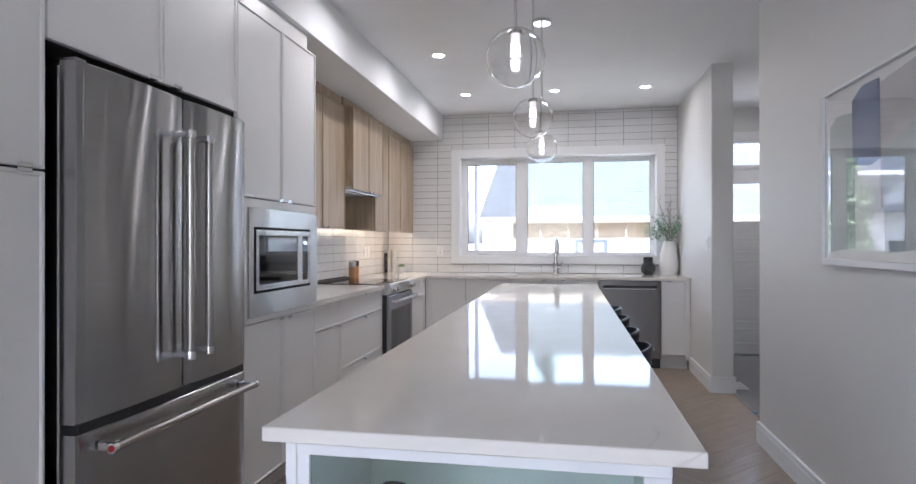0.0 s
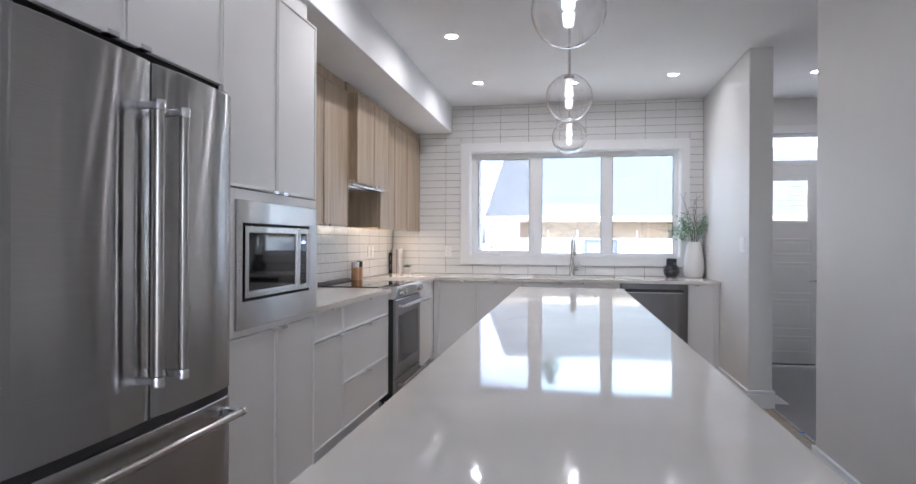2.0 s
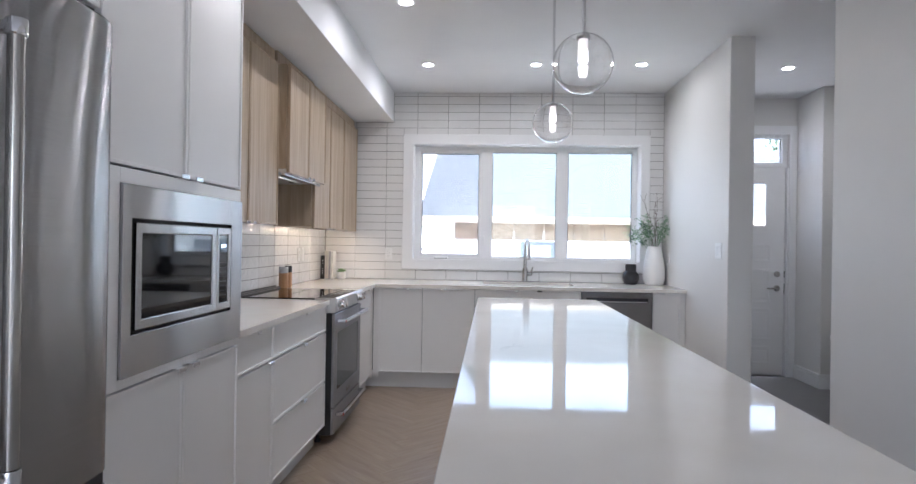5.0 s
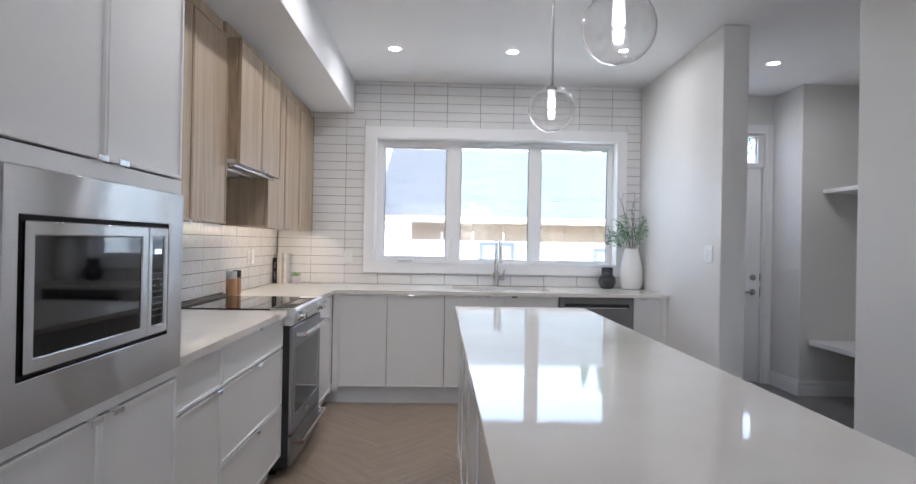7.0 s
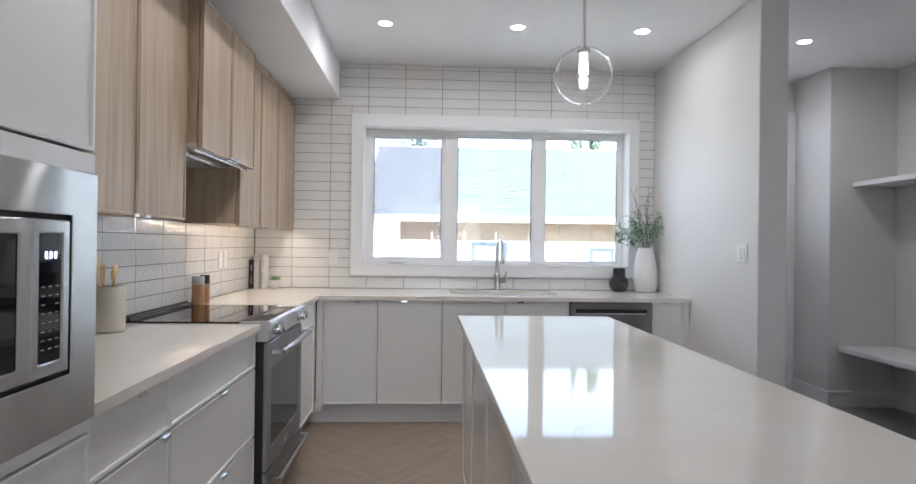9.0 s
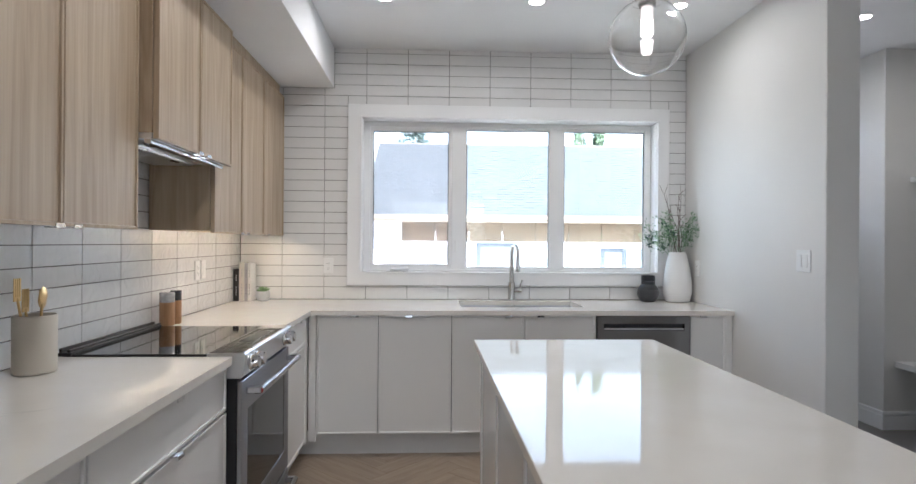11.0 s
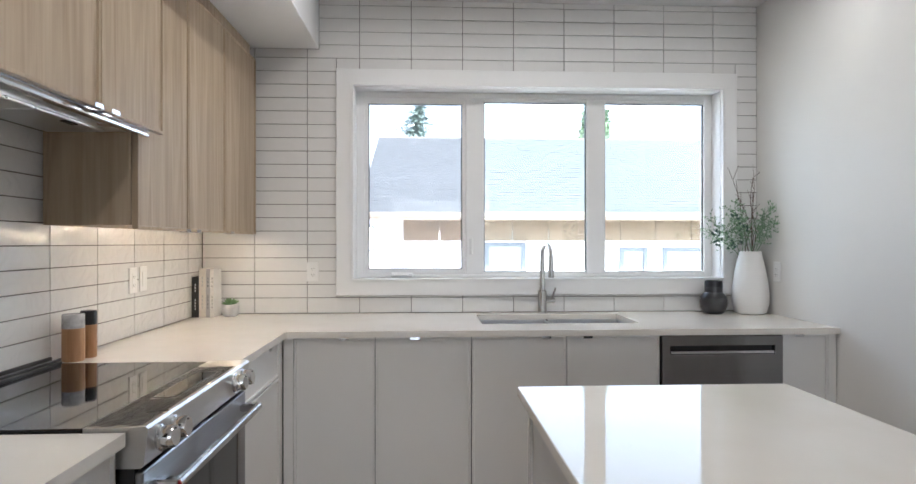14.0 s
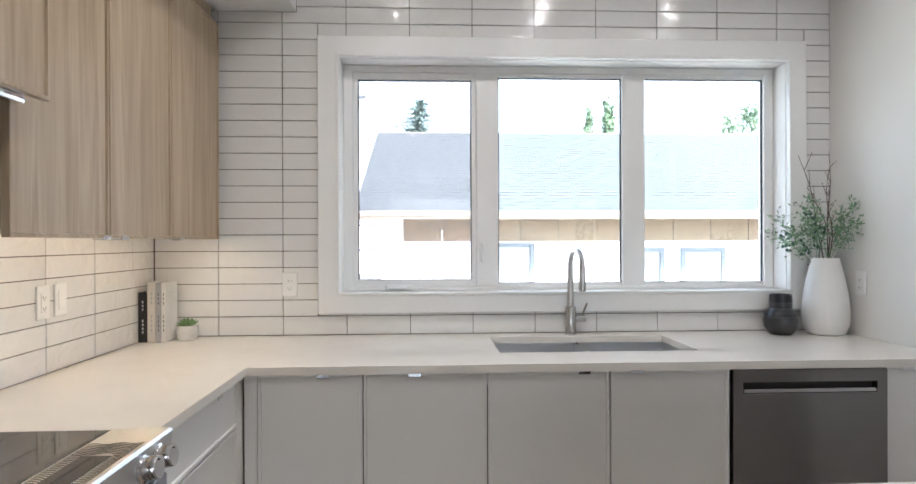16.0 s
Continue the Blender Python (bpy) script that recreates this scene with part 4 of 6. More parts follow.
def dishwasher():
    x0, x1, yf = -0.082, 0.518, 8.078
    s = thing("dishwasher", (0.22, 8.4, 0), "dark stainless dishwasher with a pocket handle", "dishwasher")
    z1 = 0.880
    part("tub", box(x0 + 0.004, x1 - 0.004, yf + 0.046, 8.70, 0.10, z1 - 0.002), M_BLACK, s)
    part("front", ring("y", yf, yf + 0.045, (x0, x1, 0.105, z1), (x0 + 0.04, x1 - 0.04, 0.790, z1 - 0.0485), bev=0.002), M_DARKSTEEL, s)
    part("pocket_handle", boxes((x0 + 0.0405, x1 - 0.0405, yf + 0.030, yf + 0.044, 0.7905, z1 - 0.049)), M_BLACK, s)
    lip = box(x0 + 0.041, x1 - 0.041, yf + 0.001, yf + 0.012, 0.7905, 0.806, bev=0.003)
    part("handle_lip", lip, M_STEEL, s)
    t = lathe([(0, 0), (0.022, 0), (0.022, 0.002), (0.016, 0.003), (0.015, 0.002), (0, 0.002)], 24)
    t.transform(Matrix.Translation((x1 - 0.085, yf, 0.20)) @ Matrix.Rotation(radians(90), 4, "X"))
    part("badge", t, M_CHROME, s)
    part("toe_panel", box(x0, x1, yf + 0.06, yf + 0.08, 0.0, 0.098), M_BLACK, s)


dishwasher()


def hood():
    y0, y1 = 6.552, 7.330
    s = thing("range_hood", (-2.3, 6.94, 1.69), "slim stainless insert range hood under the oak cabinet", "range hood")
    part("tray", boxes((XW + 0.03, FH - 0.026, y0, y1, 1.712, 1.734)), M_SINK, s)
    part("front_lip", boxes((FH - 0.055, FH - 0.027, y0, y1, 1.694, 1.7115), bev=0.002), M_CHROME, s)
    for a, b in ((y0 + 0.03, 6.935), (6.945, y1 - 0.03)):
        part("filter", box(-2.49, -2.30, a, b, 1.704, 1.7115, bev=0.002), M_SINK, s)
        k = part("filter_latch", box(-2.325, -2.305, (a + b) / 2 - 0.03, (a + b) / 2 + 0.03, 1.700, 1.7035), M_BLACK, s)
    for y in (6.70, 7.18):
        part("lamp_lens", lathe([(0, 0), (0.026, 0.0), (0.030, 0.003), (0.030, 0.006)], 24, (-2.23, y, 1.7055)), M_CHROME, s)


hood()


# ---- lights of the place ----
def downlight(x, y, power):
    s = thing("recessed_light", (x, y, ZC - 0.004), "round white recessed ceiling light, switched on", "ceiling light", "recessed ceiling lights")
    part("trim_ring", lathe([(0.040, -0.001), (0.048, -0.004), (0.056, -0.003), (0.058, 0.0)], 32, (x, y, ZC)), M_TRIM, s)
    part("lens", lathe([(0, -0.0025), (0.041, -0.0025)], 32, (x, y, ZC)), M_LED, s)
    lamp = new("downlight_lamp", bpy.data.lights.new("downlight_lamp", "AREA"))
    lamp.data.shape, lamp.data.size = "DISK", 0.08
    lamp.data.energy, lamp.data.color, lamp.data.spread = power, (1.0, 0.89, 0.76), radians(168)
    lamp.matrix_world = pose(x, y, ZC - 0.006)


for x, y, e in ((-1.42, 6.55, 0.70), (-1.42, 7.87, 0.60), (-0.52, 7.87, 0.62), (0.345, 7.87, 0.30), (-1.42, 5.25, 0.70), (-1.42, 3.95, 0.10)):
    downlight(x, y, e)
downlight(1.567, 7.973, 0.68)


def pendant(x, y, z):
    r = 0.103
    s = thing("pendant_light", (x, y, z), "clear glass globe pendant with lit frosted tube on chrome rod", "pendant light", "pendants over the island")
    part("canopy", lathe([(0, ZC - z - 0.001), (0.062, ZC - z - 0.001), (0.062, ZC - z - 0.022), (0.058, ZC - z - 0.026), (0, ZC - z - 0.026)], 36, (x, y, z)), M_CHROME, s)
    part("rod", tube([(x, y, z + r - 0.004), (x, y, ZC - 0.02)], 0.0065, 14), M_CHROME, s)
    part("socket", lathe([(0, r - 0.004), (0.022, r - 0.004), (0.024, r - 0.012), (0.020, r - 0.02), (0, r - 0.02)], 28, (x, y, z)), M_NICKEL, s)
    prof = [(r * math.sin(math.pi * i / 40), r * math.cos(math.pi * i / 40)) for i in range(5, 41)]
    inner = [(q * 0.984, k * 0.984) for q, k in prof[::-1]]
    g = lathe(prof + inner[1:] + [prof[0]], 48, (x, y, z))
    bmesh.ops.remove_doubles(g, verts=g.verts, dist=0.00005)
    bmesh.ops.recalc_face_normals(g, faces=g.faces)
    p = part("globe", g, M_GLOBE, s)
    p.visible_shadow = False
    part("tube_shade", lathe([(0.0165, 0.045), (0.0160, r - 0.021), (0, r - 0.021)], 28, (x, y, z)), M_FROST_DIM, s, "frosted glass tube, dim near its top")
    part("tube_lamp", lathe([(0, 0.003), (0.014, 0.003), (0.0175, 0.008), (0.0166, 0.0448)], 28, (x, y, z)), M_FROST, s, "brightly lit frosted glass tube")
    part("lower_lens", lathe([(0, -0.046), (0.011, -0.046), (0.0145, -0.040), (0.0172, -0.012), (0.0165, -0.009), (0, -0.009)], 28, (x, y, z)), M_FROST_CUP, s, "lit frosted glass cup")


for y in (3.87, 4.90, 5.92):
    pendant(-0.565, y, 1.905)


# ---- wall fittings ----
def outlet(name, at, turn, label, kind="duplex"):
    """A cover plate, built facing -y and turned."""
    s = thing(name, at, label, "outlet" if kind == "duplex" else "switch")
    m = Matrix.Translation(at) @ Matrix.Rotation(radians(turn), 4, "Z")
    def add(nm, bm, mt):
        bm.transform(m)
        return part(nm, bm, mt, s)
    w = 0.060 if kind == "double" else 0.036
    add("cover_plate", box(-w, w, -0.006, 0, -0.058, 0.058, bev=0.003), M_PLASTIC)
    if kind == "double":
        for q in (-0.025, 0.025):
            add("rocker", box(q - 0.016, q + 0.016, -0.010, -0.0062, -0.034, 0.034, bev=0.002), M_PLASTIC)
    else:
        add("socket_face", box(-0.0165, 0.0165, -0.0085, -0.0062, -0.034, 0.034, bev=0.0015), M_PLASTIC)
        if kind == "duplex":
            for z in (-0.018, 0.018):
                add("slots", boxes((-0.008, -0.006, -0.0090, -0.0086, z - 0.004, z + 0.004), (0.006, 0.008, -0.0090, -0.0086, z - 0.004, z + 0.004), (-0.002, 0.002, -0.0090, -0.0086, z - 0.010, z - 0.007)), M_BLACK)


outlet("wall_outlet", (-1.889, YB - 0.002, 1.162), 0, "white duplex outlet on the tiled wall beside the window")
outlet("wall_outlet", (XL + 0.0088, 7.978, 1.163), 90, "white duplex outlet on the tiled side wall")
outlet("wall_switch", (XL + 0.0088, 8.075, 1.165), 90, "white rocker switch on the tiled side wall", "single")
outlet("wall_outlet", (XR - 0.001, 8.60, 1.163), -90, "white duplex outlet on the painted wall by the vase")
outlet("light_switch", (XR - 0.001, 7.357, 1.256), -90, "white double rocker light switch on the painted wall", "double")


# ---- counter things ----
def books():
    g = "books in the counter corner"
    x, y0 = -2.527, 8.650
    for nm, w, d, h, mt, ink, lab in (("book", 0.040, 0.150, 0.225, M_BOOKB, M_WHITEINK, "black hardcover book leaning in the tiled corner"), ("book", 0.037, 0.125, 0.272, M_BOOKW, M_BOOKG, "thick cream hardcover book standing upright"),
                                      ("book", 0.024, 0.125, 0.268, M_BOOKG, M_INK, "grey hardcover book standing upright"), ("book", 0.022, 0.125, 0.268, M_PAPER, M_INK, "white hardcover book standing upright")):
        b = thing(nm, (x + w / 2, y0 + d / 2, 0.916), lab, "book", g)
        z0, z1 = 0.916, 0.916 + h
        part("cover", boxes((x, x + 0.0025, y0, y0 + d, z0, z1), (x + w - 0.0035, x + w - 0.001, y0, y0 + d, z0, z1), (x + 0.0026, x + w - 0.0036, y0, y0 + 0.003, z0, z1), bev=0.0008), mt, b)
        part("pages", box(x + 0.003, x + w - 0.004, y0 + 0.004, y0 + d - 0.004, z0 + 0.002, z1 - 0.004), M_PAPER, b)
        marks = bmesh.new()
        n = 9
        for i in range(n):
            if i in (4, 5):
                continue
            z = z0 + h * (0.18 + 0.68 * i / n)
            slab(marks, x + w * 0.43, x + w * 0.57, y0 - 0.0006, y0 - 0.0001, z, z + h * 0.045)
        tagged(part("spine_lettering", marks, ink, b), kind="stuff")
        x += w


books()


def succulent():
    x, y, z = -2.335, 8.715, 0.915
    s = thing("succulent_pot", (x, y, z), "small marbled white pot with a green succulent", "plant")
    part("pot", lathe([(0, 0), (0.034, 0), (0.043, 0.010), (0.048, 0.038), (0.046, 0.068), (0.041, 0.068), (0.040, 0.058), (0, 0.058)], 28, (x, y, z)), surface("marbled_pot", (0.72, 0.71, 0.70), 0.35, var=0.25, scale=9), s)
    bm = bmesh.new()
    random.seed(4)
    for ring, (n, tilt, ln) in enumerate(((10, 70, 0.055), (8, 48, 0.050), (6, 25, 0.044), (2, 5, 0.036))):
        for i in range(n):
            t = lathe([(0, 0), (0.005, 0.006), (0.008, ln * 0.6), (0.004, ln * 0.9), (0, ln)], 7)
            t.transform(Matrix.Scale(0.55, 4, (1, 0, 0)))
            m = Matrix.Translation((x, y, z + 0.062)) @ Matrix.Rotation(2 * math.pi * (i + ring * 0.4) / n, 4, "Z") @ Matrix.Rotation(radians(tilt + random.uniform(-8, 8)), 4, "Y")
            merge(bm, t, m)
    part("rosette", bm, M_SUCC, s)


succulent()


def shaker(x, y, r, h, cap, body, lab):
    s = thing("spice_mill", (x, y, 0.916), lab, "spice mill", "mills on the counter")
    part("body", lathe([(0, 0), (r - 0.002, 0), (r, 0.004), (r, h * 0.70), (0, h * 0.70)], 28, (x, y, 0.916)), body, s)
    part("cap", lathe([(0, h * 0.702), (r * 0.99, h * 0.702), (r * 0.99, h - 0.004), (r * 0.93, h), (0, h)], 28, (x, y, 0.916)), cap, s)


shaker(-2.462, 7.405, 0.036, 0.165, M_MARBLE, M_ACACIA, "wooden mill with a grey marble top")
shaker(-2.447, 7.474, 0.027, 0.170, M_BLACK, M_ACACIA, "slim wooden mill with a black top")


def crock():
    x, y, z = -2.415, 6.300, 0.916
    s = thing("utensil_crock", (x, y, z), "cream ceramic crock holding gold utensils", "crock")
    r, h = 0.062, 0.185
    part("crock", lathe([(0, 0), (r - 0.004, 0), (r, 0.005), (r, h - 0.003), (r - 0.002, h), (r - 0.005, h - 0.002), (r - 0.006, 0.008), (0, 0.008)], 40, (x, y, z)), M_CREAM, s)
    for dx, dy, tz, kind in ((-0.02, -0.03, 0.30, 0), (0.015, 0.0, 0.27, 1), (0.0, 0.025, 0.25, 1), (0.0, -0.035, 0.26, 0)):
        top = Vector((x + dx * 1.8, y + dy * 1.6, z + tz))
        foot = Vector((x + dx * 0.3, y + dy * 0.3, z + 0.012))
        bm = tube([foot, foot.lerp(top, 0.8)], 0.004, 8)
        if kind:
            t = lathe([(0, -0.03), (0.016, -0.018), (0.022, 0.0), (0.018, 0.02), (0, 0.032)], 14)
            t.transform(Matrix.Scale(0.3, 4, (1, 0, 0)))
            merge(bm, t, Matrix.Translation(foot.lerp(top, 0.9)))
        else:
            q = foot.lerp(top, 0.8)
            for k in range(4):
                slab(bm, q.x - 0.0015, q.x + 0.0015, q.y - 0.016 + k * 0.009, q.y - 0.011 + k * 0.009, q.z, q.z + 0.06)
            slab(bm, q.x - 0.0015, q.x + 0.0015, q.y - 0.016, q.y + 0.016, q.z - 0.012, q.z + 0.002)
        part("utensil", bm, M_BRASS, s, "brushed gold serving utensil")


crock()


def leaf_blade(ln, w):
    bm = bmesh.new()
    pts = [(0, 0), (w * 0.5, ln * 0.35), (w * 0.35, ln * 0.75), (0, ln), (-w * 0.35, ln * 0.75), (-w * 0.5, ln * 0.35)]
    vs = [bm.verts.new((px, 0.15 * abs(px), pz)) for px, pz in pts]
    bm.faces.new((vs[0], vs[1], vs[2], vs[3]))
    bm.faces.new((vs[0], vs[3], vs[4], vs[5]))
    return bm


def vase_with_branches():
    x, y, z = 0.686, 8.690, 0.915
    s = thing("white_vase", (x, y, z), "tall tapered matte white vase with green and bare branches", "vase")
    prof = [(0, 0), (0.075, 0), (0.088, 0.006), (0.104, 0.05), (0.107, 0.10), (0.102, 0.16), (0.090, 0.23), (0.074, 0.295), (0.063, 0.335), (0.062, 0.343), (0.057, 0.340), (0.058, 0.31), (0.06, 0.26), (0, 0.25)]
    prof = [(q * 0.96, k * 1.065) for q, k in prof]
    part("vase", lathe(prof, 48, (x, y, z)), M_VASE, s)
    random.seed(11)
    mouth = Vector((x, y, z + 0.357))

    def stem(dx, dy, h, wig, r0, mat, nm):
        p0 = mouth + Vector((random.uniform(-0.03, 0.03), random.uniform(-0.03, 0.03), -0.08))
        pts = []
        for i in range(9):
            u = i / 8
            pts.append(p0 + Vector((dx * u ** 1.4 + wig * math.sin(u * 9 + dx * 40), dy * u ** 1.4 + wig * math.cos(u * 7), (h + 0.08) * u)))
        part(nm, tube(pts, [r0 * (1 - 0.75 * i / 8) for i in range(9)], 6), mat, s)
        return pts

    # bare twigs with buds
    for dx, dy, h in ((-0.13, -0.02, 0.50), (-0.04, -0.05, 0.44), (0.02, 0.0, 0.52), (0.05, -0.03, 0.36), (-0.07, 0.02, 0.36)):
        pts = stem(dx, dy, h, 0.010, 0.0035, M_TWIG, "bare_twig")
        tw = bmesh.new()
        for i in range(3, 8):
            d = Vector((random.uniform(-0.05, 0.05), random.uniform(-0.03, 0.03), random.uniform(0.03, 0.08)))
            tube([pts[i], pts[i] + d * 0.6, pts[i] + d], [0.0016, 0.0013, 0.0009], 5, tw)
            for q in (0.5, 1.0):
                t = lathe([(0, -0.004), (0.0022, 0), (0, 0.005)], 6)
                merge(tw, t, Matrix.Translation(pts[i] + d * q))
        tagged(part("side_twigs", tw, M_TWIG, s), kind="stuff")
    # leafy sprays
    for dx, dy, h, n in ((-0.25, -0.05, 0.20, 60), (-0.18, -0.09, 0.26, 60), (-0.24, -0.01, 0.13, 50), (0.13, -0.08, 0.28, 60), (0.11, -0.12, 0.19, 48), (-0.09, -0.12, 0.19, 48), (0.09, 0.0, 0.24, 36), (-0.12, -0.03, 0.30, 40)):
        pts = stem(dx, dy, h, 0.006, 0.0026, M_LEAF, "green_stem")
        bm = bmesh.new()
        for k in range(n):
            u = random.uniform(0.50, 1.0)
            i = min(7, int(u * 8))
            base = pts[i].lerp(pts[i + 1], u * 8 - i)
            off = Vector((random.gauss(0, 0.027), random.gauss(0, 0.022), random.gauss(0, 0.026)))
            tube([base, base + off * 0.8], 0.0007, 3, bm, caps=False)
            for q in range(3):
                t = leaf_blade(random.uniform(0.012, 0.024), random.uniform(0.004, 0.008))
                e = Euler((random.uniform(-1.2, 1.2), random.uniform(-1.2, 1.2), random.uniform(0, 6.28)))
                merge(bm, t, Matrix.Translation(base + off * random.uniform(0.5, 1.1)) @ e.to_matrix().to_4x4())
        part("leaf_spray", bm, M_LEAF, s)
    bm = bmesh.new()
    for cx, cz, n in ((-0.10, 0.09, 14), (-0.235, 0.01, 10), (-0.15, 0.15, 8), (-0.13, 0.0, 10), (-0.24, 0.06, 9)):
        for k in range(n):
            t = bmesh.new()
            bmesh.ops.create_icosphere(t, subdivisions=1, radius=random.uniform(0.005, 0.009))
            merge(bm, t, Matrix.Translation(mouth + Vector((cx + random.gauss(0, 0.022), random.gauss(-0.08, 0.02), cz + 0.06 + random.gauss(0, 0.022)))))
    tagged(part("bud_cluster", bm, M_BUD, s, "clusters of dark green round buds"), kind="stuff")


vase_with_branches()


def black_vase():
    x, y, z = 0.470, 8.70, 0.915
    s = thing("black_vase", (x, y, z), "small round black vase with white dot pattern", "vase")
    prof = [(0, 0), (0.045, 0), (0.060, 0.010), (0.076, 0.035), (0.080, 0.062), (0.074, 0.088), (0.056, 0.110), (0.050, 0.116), (0.051, 0.150), (0.049, 0.176), (0.044, 0.176), (0.042, 0.12), (0, 0.11)]
    prof = [(q, k * 1.09) for q, k in prof]
    part("vase", lathe(prof, 40, (x, y, z)), M_BVASE, s)
    dots = bmesh.new()
    for row, h in enumerate((0.026, 0.038, 0.050, 0.062, 0.074, 0.086, 0.125, 0.138, 0.151)):
        r = next(r0 + (r1 - r0) * (h - h0) / (h1 - h0) for (r0, h0), (r1, h1) in zip(prof[1:], prof[2:]) if h0 <= h <= h1)
        n = int(2 * math.pi * r / 0.0132)
        for i in range(n):
            a = 2 * math.pi * (i + 0.5 * (row % 2)) / n
            t = bmesh.new()
            bmesh.ops.create_icosphere(t, subdivisions=1, radius=0.0017)
            merge(dots, t, Matrix.Translation((x + r * math.cos(a), y + r * math.sin(a), z + h)))
    tagged(part("dot_pattern", dots, M_PAPER, s, "rows of raised white dots"), kind="stuff")


black_vase()


# ---- stools ----
def stool():
    s = thing("bar_stool", (0, 0, 0), "black leather bucket counter stool tucked under the island", "stool", "stools at the island")
    bm = bmesh.new()
    n, rings = 36, []
    for j, (rr, hh) in enumerate(((0.02, 0.60), (0.15, 0.60), (0.185, 0.615), (0.205, 0.66), (0.215, 1.0), (0.225, 1.0), (0.232, 0.99), (0.222, 0.66), (0.20, 0.59), (0.16, 0.565), (0.02, 0.56))):
        ring = []
        for i in range(n):
            a = 2 * math.pi * i / n
            back = 0.5 + 0.5 * math.cos(a)
            rim = 0.655 + 0.115 * back ** 0.8
            z = hh if hh < 0.9 else rim - (1.0 - hh)
            ring.append(bm.verts.new((rr * math.cos(a), rr * 0.98 * math.sin(a), z)))
        rings.append(ring)
    for a, b in zip(rings, rings[1:]):
        for i in range(n):
            bm.faces.new((a[i], a[(i + 1) % n], b[(i + 1) % n], b[i]))
    bm.faces.new(rings[0][::-1])
    bm.faces.new(rings[-1])
    bmesh.ops.recalc_face_normals(bm, faces=bm.faces)
    part("seat_shell", bm, M_LEATHER, s)
    part("pedestal", lathe([(0, 0.012), (0.03, 0.012), (0.03, 0.30), (0.022, 0.31), (0.022, 0.559), (0, 0.559)], 24), M_BLACK, s)
    part("base_plate", lathe([(0, 0), (0.19, 0), (0.19, 0.006), (0.05, 0.011), (0, 0.011)], 36), M_BLACK, s)
    ring = tube([(0.14 * math.cos(2 * math.pi * i / 24), 0.14 * math.sin(2 * math.pi * i / 24), 0.24) for i in range(25)], 0.008, 8)
    tube([(-0.14, 0, 0.24), (0.14, 0, 0.24)], 0.007, 8, ring)
    part("foot_ring", ring, M_BLACK, s)
    return s


first = stool()
first.matrix_basis = pose(-0.215, 4.83, 0.0)
for y in (5.38, 5.98, 6.58):
    copy_thing(first, pose(-0.215, y, 0.0))


# ---- picture ----
def picture():
    x, y0, y1, z0, z1 = XP - 0.002, 3.77, 4.816, 1.164, 1.936
    s = thing("framed_picture", (x, 4.45, z0), "framed abstract watercolour behind glass in a thin white frame", "picture")
    part("frame", boxes((x - 0.034, x, y0, y1, z0, z0 + 0.026), (x - 0.034, x, y0, y1, z1 - 0.010, z1), (x - 0.034, x, y0, y0 + 0.010, z0 + 0.0265, z1 - 0.0105), (x - 0.034, x, y1 - 0.010, y1, z0 + 0.0265, z1 - 0.0105), bev=0.001), M_TRIM, s)
    part("paper", box(x - 0.012, x - 0.004, y0 + 0.011, y1 - 0.011, z0 + 0.027, z1 - 0.011), M_PAPER, s)

    def wash(pts, mt, d):
        bm = bmesh.new()
        f = bm.faces.new([bm.verts.new((x - 0.012 - d, py, pz)) for py, pz in pts])
        e = bmesh.ops.extrude_face_region(bm, geom=[f])
        for v in e["geom"]:
            if isinstance(v, bmesh.types.BMVert):
                v.co.x -= 0.0006
        bmesh.ops.recalc_face_normals(bm, faces=bm.faces)
        part("painted_wash", bm, mt, s)
    wash([(4.765, 1.222), (4.775, 1.778), (4.705, 1.817), (4.545, 1.807), (4.525, 1.241)], M_SAGE, 0.0002)
    wash([(4.545, 1.586), (4.555, 1.855), (4.465, 1.898), (4.325, 1.894), (4.315, 1.586), (4.395, 1.567)], M_BLUE, 0.0012)
    wash([(4.315, 1.394), (4.325, 1.874), (4.045, 1.903), (3.865, 1.874), (3.875, 1.414)], M_GREYWASH, 0.0002)
    wash([(4.285, 1.222), (4.295, 1.606), (4.095, 1.682), (3.895, 1.644), (3.905, 1.250)], M_SAGE, 0.0012)
    g = part("glass", box(x - 0.022, x - 0.019, y0 + 0.011, y1 - 0.011, z0 + 0.027, z1 - 0.011), M_GLASS, s)
    g.visible_shadow = False


picture()


